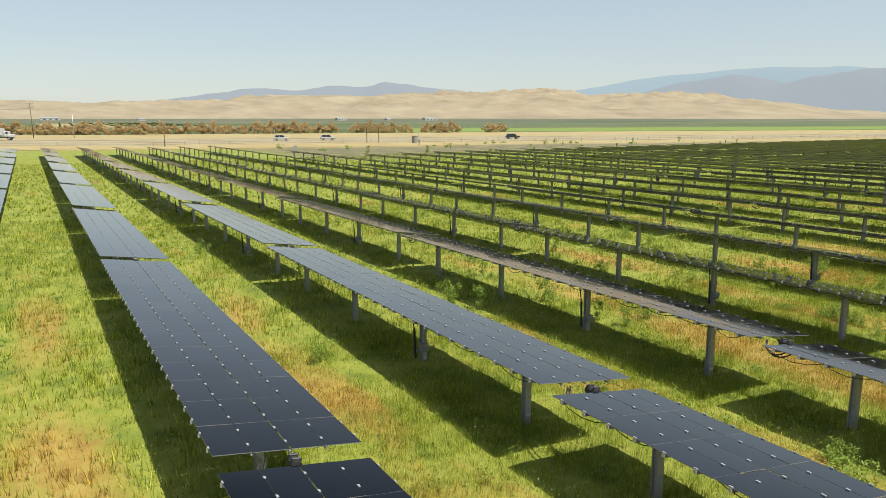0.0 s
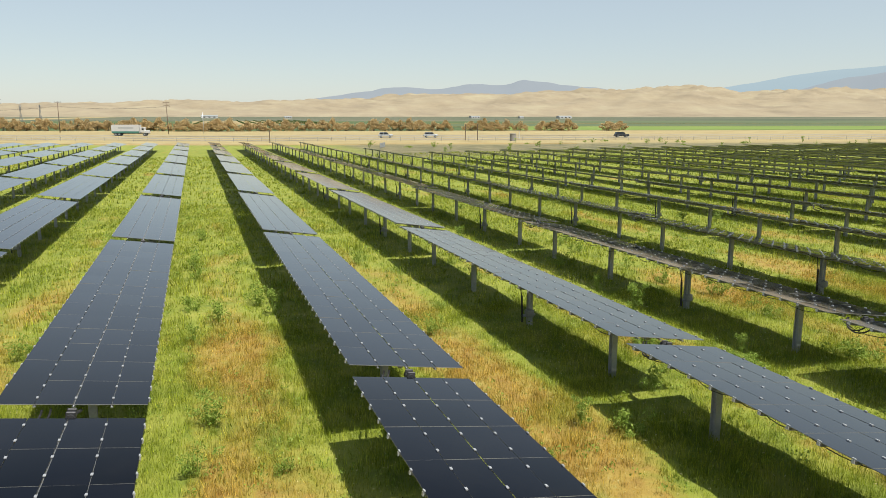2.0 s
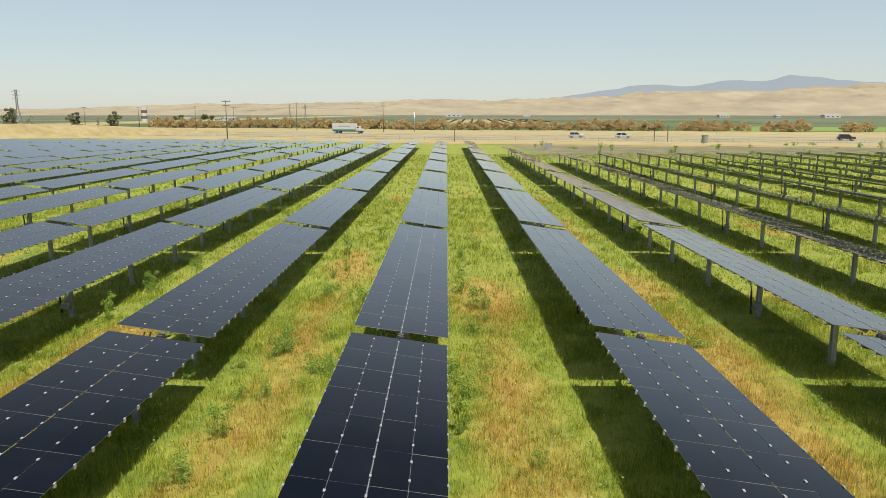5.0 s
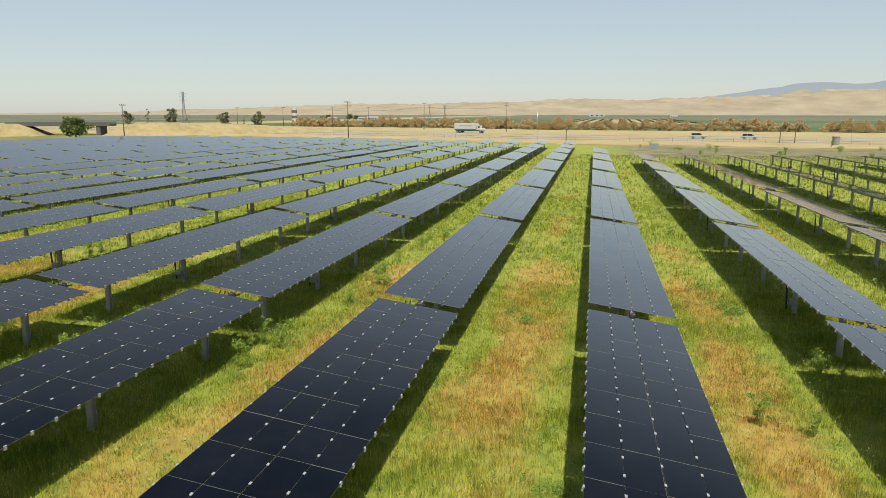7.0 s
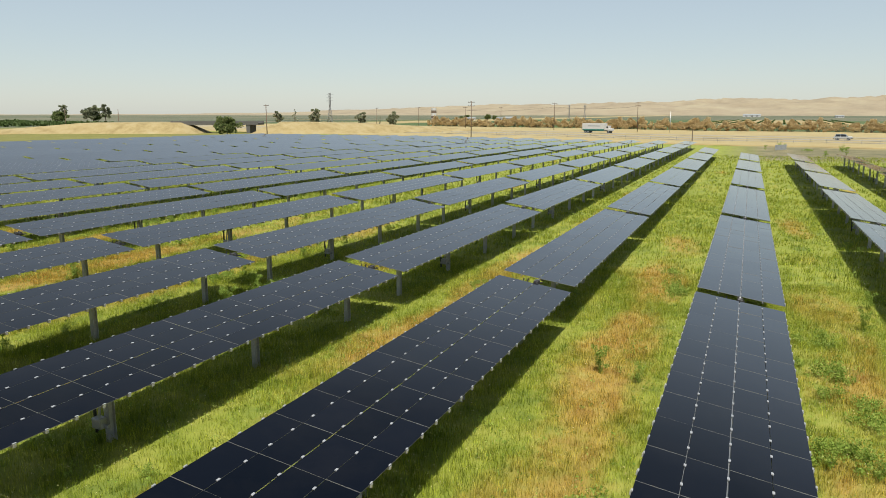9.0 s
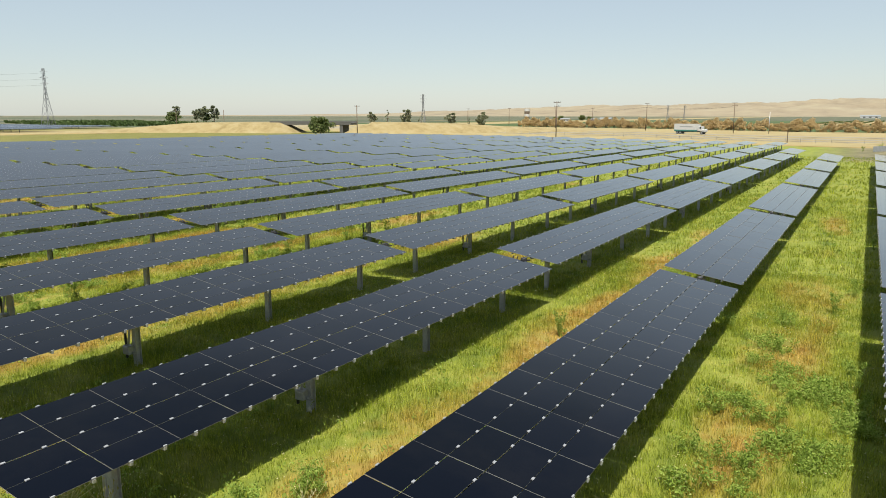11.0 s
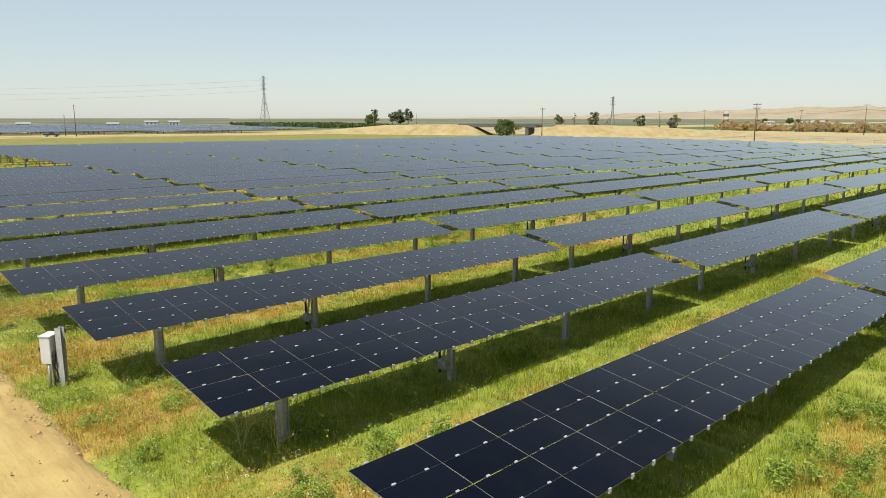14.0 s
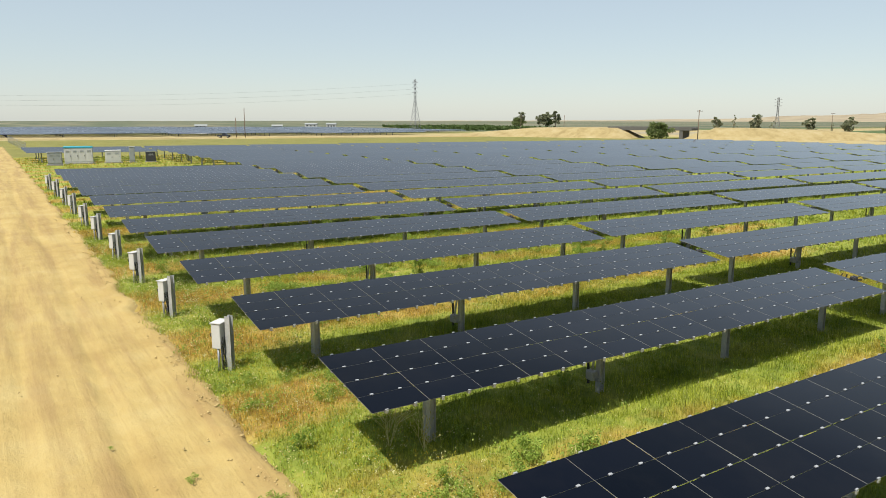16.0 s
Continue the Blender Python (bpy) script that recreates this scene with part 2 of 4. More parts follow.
def box(bm, sx, sy, sz, m=Matrix(), bevel=0.0, slot=0):
    r = bmesh.ops.create_cube(bm, size=1, matrix=m @ Matrix.Diagonal((sx, sy, sz, 1)))
    fs = {f for vv in r["verts"] for f in vv.link_faces}
    for f in fs:
        f.material_index = slot
    if bevel:
        bmesh.ops.bevel(bm, geom=list({e for f in fs for e in f.edges}), offset=bevel, segments=1, affect="EDGES")


def rod(bm, a, b_, r0, r1=None, sides=8, slot=0, caps=True):
    a, b_ = Vector(a), Vector(b_)
    d = b_ - a
    m = Matrix.Translation((a + b_) / 2) @ d.to_track_quat("Z", "Y").to_matrix().to_4x4()
    r = bmesh.ops.create_cone(bm, cap_ends=caps, segments=sides, radius1=r0, radius2=r0 if r1 is None else r1, depth=d.length, matrix=m)
    for f in {f for vv in r["verts"] for f in vv.link_faces}:
        f.material_index = slot


def h_beam(bm, w_, d_, t_, z0, z1):
    """A rolled steel profile, upright: flanges along x at +-d/2, web between."""
    a, c, e = w_ / 2, d_ / 2, t_ / 2
    out = [(-a, -c), (a, -c), (a, -c + t_), (e, -c + t_), (e, c - t_), (a, c - t_), (a, c), (-a, c), (-a, c - t_), (-e, c - t_), (-e, -c + t_), (-a, -c + t_)]
    lo, hi = [bm.verts.new((x, y, z0)) for x, y in out], [bm.verts.new((x, y, z1)) for x, y in out]
    for i in range(12):
        j = (i + 1) % 12
        bm.faces.new((lo[i], lo[j], hi[j], hi[i]))
    bm.faces.new(hi)


def tube(bm, pts, r, sides=6):
    """One bent tube along a line of points."""
    pts = [Vector(p) for p in pts]
    rings = []
    for i, p in enumerate(pts):
        d = (pts[min(i + 1, len(pts) - 1)] - pts[max(i - 1, 0)]).to_track_quat("Z", "Y").to_matrix()
        rings.append([bm.verts.new(p + d @ Vector((r * math.cos(q), r * math.sin(q), 0))) for q in np.linspace(0, 2 * math.pi, sides, endpoint=False)])
    for a, c in zip(rings, rings[1:]):
        for i in range(sides):
            bm.faces.new((a[i], a[(i + 1) % sides], c[(i + 1) % sides], c[i]))


def done(bm, *materials, smooth=False, name="mesh"):
    me = bpy.data.meshes.new(name)
    bm.to_mesh(me)
    bm.free()
    for m in materials:
        me.materials.append(m)
    if smooth:
        me.shade_smooth()
    return me


def part(name, mesh, parent, m=None, label=""):
    ob = new(name, mesh)
    ob.parent = parent
    if m is not None:
        ob.matrix_basis = m
    if label:
        ob["label"] = label
    return ob


def arrays(name, verts, faces, material, smooth=False):
    """A mesh from numpy arrays of places and of equal-sided faces."""
    me = bpy.data.meshes.new(name)
    k = faces.shape[1]
    me.vertices.add(len(verts))
    me.vertices.foreach_set("co", np.asarray(verts, np.float32).ravel())
    me.loops.add(faces.size)
    me.loops.foreach_set("vertex_index", faces.astype(np.int32).ravel())
    me.polygons.add(len(faces))
    me.polygons.foreach_set("loop_start", np.arange(0, faces.size, k, dtype=np.int32))
    me.polygons.foreach_set("loop_total", np.full(len(faces), k, np.int32))
    me.materials.append(material)
    me.update(calc_edges=True)
    if smooth:
        me.shade_smooth()
    return me


def ground_z(x, y):
    """The lie of the land, in metres."""
    x, y = np.asarray(x, float), np.asarray(y, float)
    r = np.clip(x / PITCH - 4, -8, 5)
    return 0.0059 * r * r - 0.0055 * np.clip(y, -40, 160)


def gz(x, y):
    return float(ground_z(x, y))


# ---- the large structure ----
def graded(spans):
    out = []
    for a, b_, s in spans:
        out += list(np.arange(a, b_, s))
    return np.array(out + [spans[-1][1]])


xs = graded([(-4600, -400, 200), (-400, -120, 20), (-120, -20, 4), (-20, 62, 0.8), (62, 240, 6), (240, 600, 30), (600, 4600, 200)])
ys = graded([(-700, -60, 40), (-60, -34, 2), (-34, 30, 0.8), (30, 170, 4), (170, 480, 10), (480, 900, 30), (900, 4700, 200)])
gx, gy = np.meshgrid(xs, ys)
zz = ground_z(gx, gy)
rng = np.random.default_rng(5)
inner = (gx > -20) & (gx < 62) & (gy > -34) & (gy < 30)
zz = zz + np.where(inner, rng.normal(0, 0.025, zz.shape), 0)
# the road bed lies a hand lower than the field
bed = (gy < -19.85) & (gy > -30)
zz = np.where(bed & (gx > -150), ground_z(gx, gy) - 0.28, zz)
w = len(xs)
idx = np.arange(gx.size).reshape(gx.shape)
quads = np.stack([idx[:-1, :-1], idx[:-1, 1:], idx[1:, 1:], idx[1:, :-1]], -1).reshape(-1, 4)
ground = tagged(new("ground", arrays("ground", np.stack([gx, gy, zz], -1).reshape(-1, 3), quads, GROUND, True)), "grassy field with straw patches, farmland to the hills", "ground", kind="structure")


def strip(name, pts, width, material, lift, label, category="road", rough=0.0, seg=1):
    """A ribbon that follows the land along a line, with thickness."""
    vs, fs = [], []
    rr = random.Random(name)
    for i, (x, y) in enumerate(pts):
        a, c = pts[max(i - 1, 0)], pts[min(i + 1, len(pts) - 1)]
        d = Vector((c[0] - a[0], c[1] - a[1])).normalized()
        e0, e1 = rr.uniform(-rough, rough), rr.uniform(-rough, rough)
        for s in range(seg + 1):
            o = -width / 2 + width * s / seg + (e0 if s == 0 else e1 if s == seg else 0)
            px, py = x - d.y * o, y + d.x * o
            vs.append((px, py, gz(px, py) + lift * (0.3 if s in (0, seg) and seg > 1 else 1)))
    m = seg + 1
    for i in range(len(pts) - 1):
        for s in range(seg):
            fs.append((i * m + s, (i + 1) * m + s, (i + 1) * m + s + 1, i * m + s + 1))
    me = arrays(name, np.array(vs), np.array(fs)[:, ::-1], material)
    return tagged(new(name, me), label, category, kind="structure")


def along(v, u0, u1, stepu=12.0):
    """Points at distance v over the plain, along the highway's direction."""
    return [(u * NY + v * NX, -u * NX + v * NY) for u in np.arange(u0, u1 + 0.1, stepu)]


def at_road(u, v):
    return u * NY + v * NX, -u * NX + v * NY


dx_, dy_ = graded([(-150, -10, 1.0), (-10, 62, 0.22)]), graded([(-29.6, -27, 0.4), (-27, -19.2, 0.16)])
rx, ry = np.meshgrid(dx_, dy_)
rut = sum(-0.075 * np.exp(-(((ry - c - 0.25 * np.sin(rx * 0.11 + q)) / 0.22) ** 2)) for c, q in ((-21.9, 0.3), (-23.6, 0.8), (-25.3, 1.4), (-27.0, 2.0)))
lump = np.array([noise.fractal(Vector((a * 1.3, c * 2.2, 0.5)), 0.8, 2.0, 5) for a, c in zip(rx.ravel(), ry.ravel())]).reshape(rx.shape)
edge = np.array([noise.fractal(Vector((a * 0.5, 3.3, 0.5)), 0.8, 2.0, 4) for a in dx_]) * 0.35
berm = 0.07 * np.exp(-(((ry + 20.05 - edge[None, :]) / 0.28) ** 2))
sink = -0.3 * np.clip((ry + 19.75 - edge[None, :]) / 0.25, 0, 1)
rz = ground_z(rx, ry) - 0.02 + rut + 0.035 * lump + berm * (1 + lump) + sink
ri = np.arange(rx.size).reshape(rx.shape)
rq = np.stack([ri[:-1, :-1], ri[:-1, 1:], ri[1:, 1:], ri[1:, :-1]], -1).reshape(-1, 4)
tagged(new("dirt_road", arrays("dirt_road", np.stack([rx, ry, rz], -1).reshape(-1, 3), rq, DIRT, True)), "pale tan packed dirt service road with wheel ruts", "road", kind="structure")
# clods along the edge and loose on the road
cr = np.random.default_rng(31)
k = 4200
cx = cr.uniform(-5, 56, k)
cy = np.where(cr.uniform(size=k) < 0.93, -20.0 + cr.normal(0, 0.22, k), cr.uniform(-28, -20.0, k))
cs_ = cr.gamma(1.5, 0.007, k) + 0.005
cz = ground_z(cx, cy) + cs_ * 0.2 + 0.02
octa = np.array([(1, 0, 0), (0, 1, 0), (-1, 0, 0), (0, -1, 0), (0, 0, 0.8), (0, 0, -0.5)], float)
cv = np.stack([cx, cy, cz], 1)[:, None] + octa[None] * cs_[:, None, None] * cr.uniform(0.6, 1.4, (k, 6, 1))
of = np.array([(0, 1, 4), (1, 2, 4), (2, 3, 4), (3, 0, 4), (1, 0, 5), (2, 1, 5), (3, 2, 5), (0, 3, 5)])
tagged(new("clods", arrays("clods", cv.reshape(-1, 3), (np.arange(k)[:, None, None] * 6 + of[None]).reshape(-1, 3), CLOD)), "dry earth clods along the road edge", "clods", kind="stuff")
strip("frontage_road", along(209, -600, 800), 5.0, ASPHALT, 0.05, "sun-bleached narrow frontage road")
strip("highway", along(228, -700, 900), 9.0, ASPHALT, 0.05, "pale asphalt highway carriageway")
strip("highway", along(253, -700, 900), 9.0, ASPHALT, 0.05, "pale asphalt highway carriageway")

def hills(name, material, label, radius, depth, prof, seed, rough, a0, a1, steps=220, rows=26, relief=1.0):
    """A range of hills round the plain: its height against the angle from the rows, folded by noise."""
    rr = np.linspace(radius, radius + depth, rows)
    az = np.radians(np.linspace(a0, a1, steps))
    A, R = np.meshgrid(az, rr)
    x, y = 25 + R * np.sin(A), -17 + R * np.cos(A)
    t = (R - radius) / depth
    shape = np.sin(np.clip(t, 0, 1) * math.pi * 0.62) ** 1.2
    top = np.interp(np.degrees(A), [p[0] for p in prof], [p[1] for p in prof])
    nz = np.array([noise.fractal(Vector((px / rough + seed, py / rough, seed)), 0.9, 2.1, 6) for px, py in zip(x.ravel(), y.ravel())]).reshape(x.shape)
    fold = np.array([noise.ridged_multi_fractal(Vector((px / rough * 1.7, py / rough * 1.7, seed + 3)), 1.0, 2.1, 5, 1.0, 2.0) for px, py in zip(x.ravel(), y.ravel())]).reshape(x.shape)
    z = -3 + shape * top * (1 + relief * (0.20 * nz + 0.20 * (fold - 1))) - 2.5
    ii = np.arange(x.size).reshape(x.shape)
    q = np.stack([ii[:-1, :-1], ii[1:, :-1], ii[1:, 1:], ii[:-1, 1:]], -1).reshape(-1, 4)[:, ::-1]
    return tagged(new(name, arrays(name, np.stack([x, y, z], -1).reshape(-1, 3), q, material, True)), label, "hills", kind="structure")


hills("backdrop_hills", HILL, "rolling dry tan grass hills beyond the farmland", 2600, 1700,
      [(-60, 6), (-45, 8), (-36, 15), (-30, 28), (-25, 41), (-18, 50), (-6, 65), (2, 74), (10, 87), (18, 104), (26, 119), (32, 128), (38, 146), (41, 120), (44, 116), (48, 114), (53, 92), (58, 44), (66, 15), (80, 8)], 1.7, 300, -62, 82, 460, 48)
hills("backdrop_ridge", MAUVE_FAR, "mauve ridge in the distance, its haze painted as a glow", 4300, 420,
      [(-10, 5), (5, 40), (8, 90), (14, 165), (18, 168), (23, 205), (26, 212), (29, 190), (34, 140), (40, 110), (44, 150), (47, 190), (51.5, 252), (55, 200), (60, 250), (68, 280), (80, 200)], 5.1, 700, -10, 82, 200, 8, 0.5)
hills("backdrop_mountain", BLUE_FAR, "pale blue mountain far off, its haze painted as a glow", 4600, 300,
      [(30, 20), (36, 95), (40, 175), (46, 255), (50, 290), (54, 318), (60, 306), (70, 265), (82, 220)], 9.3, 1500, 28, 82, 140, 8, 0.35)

# ---- solar trackers ----
ML, MW = 1.214, 0.6
NM = 15
STEP = (TABLE - GAP) / NM
COLS = [-0.922, -0.3115, 0.3115, 0.922]
SEAMS = [-1.224, -0.617, 0.0, 0.617, 1.224]
LEN = TABLE - GAP
POSTS = [2.0, 6.95, 11.9, 16.85]


def module_mesh():
    bm = bmesh.new()
    box(bm, MW, ML, 0.012, slot=1)
    for f in bm.faces:
        if f.normal.z > 0.5:
            f.material_index = 0
    return done(bm, GLASS, EDGE, name="module")


def joined_modules():
    bm = bmesh.new()
    for i in range(NM):
        for c in COLS:
            box(bm, MW, ML, 0.012, Matrix.Translation((c, (i + 0.5) * STEP, 0.0)), slot=1)
    for f in bm.faces:
        if f.normal.z > 0.5:
            f.material_index = 0
    return done(bm, GLASS, EDGE, name="modules")


def clip_mesh(edge, one=False):
    bm = bmesh.new()
    for i in range(1 if one else NM):
        for q in (0.0,) if one else (0.25, 0.75):
            y = (i + q) * STEP
            box(bm, 0.038 if not edge else 0.026, 0.066, 0.016, Matrix.Translation((0, y, 0.015)))
            if edge:
                box(bm, 0.025, 0.05, 0.055, Matrix.Translation((0.01 * edge, y, -0.03)))
    return done(bm, ALU, name="clips")


def centre_glint_mesh():
    # Shiny strip added under the centre seam to give its bright glint.
    bm = bmesh.new()
    box(bm, 0.06, LEN - 0.05, 0.03, Matrix.Translation((0, LEN / 2, -0.05)), 0.004)
    return done(bm, BRIGHT, name="centre_glint_strip")


def seam_rail_mesh():
    bm = bmesh.new()
    box(bm, 0.05, LEN - 0.05, 0.03, Matrix.Translation((0, LEN / 2, -0.05)), 0.004)
    return done(bm, STEEL, name="seam_rail")


def rails_mesh(one=False):
    bm = bmesh.new()
    for i in range(1 if one else NM):
        for q in (0.0,) if one else (0.25, 0.75):
            box(bm, 2.40, 0.05, 0.05, Matrix.Translation((0, (i + q) * STEP, -0.045)))
    return done(bm, STEEL, name="rails")


def tube_mesh():
    bm = bmesh.new()
    rod(bm, (0, 0.5, -0.14), (0, LEN + 0.1, -0.14), 0.068, sides=10)
    for y in POSTS:
        rod(bm, (0, y - 0.07, -0.14), (0, y + 0.07, -0.14), 0.10, sides=10)
    return done(bm, STEEL, name="torque_tube")


def post_mesh():
    bm = bmesh.new()
    h = AXIS - 0.12
    h_beam(bm, 0.15, 0.162, 0.012, -0.5, h)
    box(bm, 0.20, 0.20, 0.025, Matrix.Translation((0, 0, h - 0.02)))
    return done(bm, PILE, name="post")


def tag_mesh():
    bm = bmesh.new()
    box(bm, 0.08, 0.006, 0.09, Matrix.Translation((0, -0.085, 0.45)))
    return done(bm, WHITE, name="tag")


def riser_mesh():
    bm = bmesh.new()
    for dx in (-0.13, -0.19):
        rod(bm, (dx, -0.06, -0.3), (dx, -0.06, AXIS - 0.22), 0.026, sides=8)
    box(bm, 0.20, 0.02, 0.04, Matrix.Translation((-0.12, -0.03, 0.9)))
    return done(bm, PILE, name="conduit")


def damper_mesh():
    bm = bmesh.new()
    rod(bm, (-0.30, -0.10, 0.18), (-0.34, -0.10, 1.05), 0.035)
    rod(bm, (-0.34, -0.10, 1.05), (-0.42, -0.10, 1.52), 0.018)
    return done(bm, RUBBER, name="damper")


def drive_mesh():
    bm = bmesh.new()
    box(bm, 0.26, 0.20, 0.24, Matrix.Translation((-0.10, -0.19, 0.48)), 0.02)
    rod(bm, (-0.10, -0.19, 0.60), (-0.02, -0.12, 1.30), 0.03)
    rod(bm, (-0.30, -0.15, 0.40), (0.12, -0.15, 0.40), 0.05)
    return done(bm, STEEL, name="drive")


def cable_mesh(seed):
    """Module leads under the low and high edges, drooping between the clips."""
    rr = random.Random(seed)
    bm = bmesh.new()
    for x in (-1.0, 0.62):
        y = 0.3
        while y < LEN - 1.0:
            L, sag = rr.uniform(0.7, 1.5), rr.uniform(0.02, 0.16)
            pts = [(x, y + L * q, -0.06 - sag * 4 * q * (1 - q)) for q in (0, 0.25, 0.5, 0.75, 1)]
            tube(bm, pts, 0.009, 4)
            y += L
    return done(bm, RUBBER, name="leads")


def loop_mesh(dx, r):
    bm = bmesh.new()
    tube(bm, [(dx + 0.06 * math.cos(2 * a), r * math.cos(a) * 1.15 - 0.1, -0.08 - r * math.sin(a)) for a in np.linspace(0, math.pi, 11)], 0.02, 6)
    return done(bm, RUBBER, name="cable_loop")


def coupling_mesh():
    bm = bmesh.new()
    rod(bm, (0, -0.15, -0.14), (0, 0.15, -0.14), 0.085, sides=10)
    box(bm, 0.16, 0.05, 0.20, Matrix.Translation((0, -0.08, -0.12)), 0.012)
    box(bm, 0.16, 0.05, 0.20, Matrix.Translation((0, 0.08, -0.12)), 0.012)
    rod(bm, (-0.12, -0.3, -0.14), (0.12, 0.3, -0.14), 0.03)
    return done(bm, DARK, name="coupling")


MESH = dict(one=[clip_mesh(e_, True) for e_ in (-1, 0, 0, 0, 1)], rail=rails_mesh(True), centre=centre_glint_mesh(), seam=seam_rail_mesh(), module=module_mesh(), joined=joined_modules(), clip=clip_mesh(0), clip_l=clip_mesh(-1), clip_r=clip_mesh(1), rails=rails_mesh(), tube=tube_mesh(),
            post=post_mesh(), tag=tag_mesh(), riser=riser_mesh(), damper=damper_mesh(), drive=drive_mesh(), leads=[cable_mesh(s) for s in range(3)], loop=[loop_mesh(-0.55, 0.26), loop_mesh(-0.42, 0.32)], coupling=coupling_mesh())


def tracker(r, k, detail):
    """One table of row r that begins after gap k. detail 2: every module by itself; 1: joined, with clips; 0: far off."""
    rr = random.Random(r * 101 + k)
    y0 = TABLE * k + GAP / 2
    x = PITCH * r
    z0, z1 = gz(x, y0), gz(x, y0 + LEN)
    e = new("solar_tracker")
    e.matrix_basis = pose(x, y0, z0)
    tagged(e, "black thin-film solar panel table on galvanised steel posts", "solar panel", group="solar tracker tables")
    single = detail == 2 and ((k == -1 and 3 <= r <= 7) or (k == 0 and 5 <= r <= 7))
    top = pose(0, 0, AXIS + STEP_UP / 2 + rr.uniform(-0.015, 0.015), math.degrees(math.atan((z1 - z0 - STEP_UP) / LEN)), TILT + rr.uniform(-0.3, 0.3), 0)
    if detail == 2:
        for i in range(NM):
            for c in COLS:
                part("module", MESH["module"], e, top @ pose(c, (i + 0.5) * STEP, rr.uniform(-0.003, 0.003), rr.uniform(-0.25, 0.25), rr.uniform(-0.25, 0.25), 0))
    else:
        ob = part("module_field", MESH["joined"], e, top)
        ob["kind"] = "stuff"
    if detail:
        part("centre_glint_strip", MESH["centre"], e, top)
        for s in (SEAMS[1], SEAMS[3]):
            part("seam_rail", MESH["seam"], e, top @ pose(s, 0, 0))
    if single:
        for s, me in zip(SEAMS, MESH["one"]):
            for i in range(2 * NM):
                part("clip", me, e, top @ pose(s, (i / 2 + 0.25) * STEP, 0))
        for i in range(2 * NM):
            part("rail", MESH["rail"], e, top @ pose(0, (i / 2 + 0.25) * STEP, 0))
    elif detail:
        for s, me in zip(SEAMS, ("clip_l", "clip", "clip", "clip", "clip_r")):
            part("clip_strip", MESH[me], e, top @ pose(s, 0, 0), "small bright aluminium module clips")["kind"] = "stuff"
        part("rail_frame", MESH["rails"], e, top)["kind"] = "stuff"
    if detail:
        part("wiring", MESH["leads"][rr.randrange(3)], e, top, "thin black drooping cables")["kind"] = "stuff"
    part("torque_tube", MESH["tube"], e, top)
    for i, y in enumerate(POSTS):
        p = part("post", MESH["post"], e, pose(0, y, (z1 - z0) * y / LEN))
        if detail:
            part("tag", MESH["tag"], p, None, "small white tag")
        if detail and k == -1 and i == 0:
            part("conduit", MESH["riser"], p, None, "pale upright cable conduit")
    if detail or abs(r) < 16:
        yd = POSTS[1]
        part("damper", MESH["damper"], e, pose(0, yd, (z1 - z0) * yd / LEN), "black strut damper")
        part("drive", MESH["drive"], e, pose(0, yd, (z1 - z0) * yd / LEN), "galvanised tracker drive box")
    if (detail or r > 0) and k >= 0:
        part("coupling", MESH["coupling"], e, top @ pose(0, -GAP / 2, 0), "dark shaft coupling in the gap")
        if k < 2:
            for me in MESH["loop"]:
                part("cable_loop", me, e, top @ pose(0, -GAP / 2, -0.02), "looped black cable under the gap")
    return e


FIRST, LAST = -14, 33
for r in range(FIRST, LAST + 1):
    end = 7 if r <= 5 else 5 if r == 6 else 4
    for k in range(-1, end + 1):
        if (-11 <= r <= -5 and k == -1) or (r > 9 and k == -1):
            continue
        near = (0 <= r <= 8 and k <= 0) or (r in (4, 5, 6) and k == 1)
        mid = (-4 <= r <= 14 and k <= 1)
        tracker(r, k, 2 if near else 1 if mid else 0)


# ---- boxes along the service road ----
def combiner_mesh_box(w=0.44, d=0.27, h=0.70):
    bm = bmesh.new()
    box(bm, d, w, h, Matrix(), 0.015)
    box(bm, d + 0.05, w + 0.04, 0.02, Matrix.Translation((0, 0, h / 2 + 0.012)))
    box(bm, 0.012, w - 0.08, h - 0.08, Matrix.Translation((-d / 2 - 0.006, 0, 0)), 0.004)
    return done(bm, WHITE, name="enclosure")


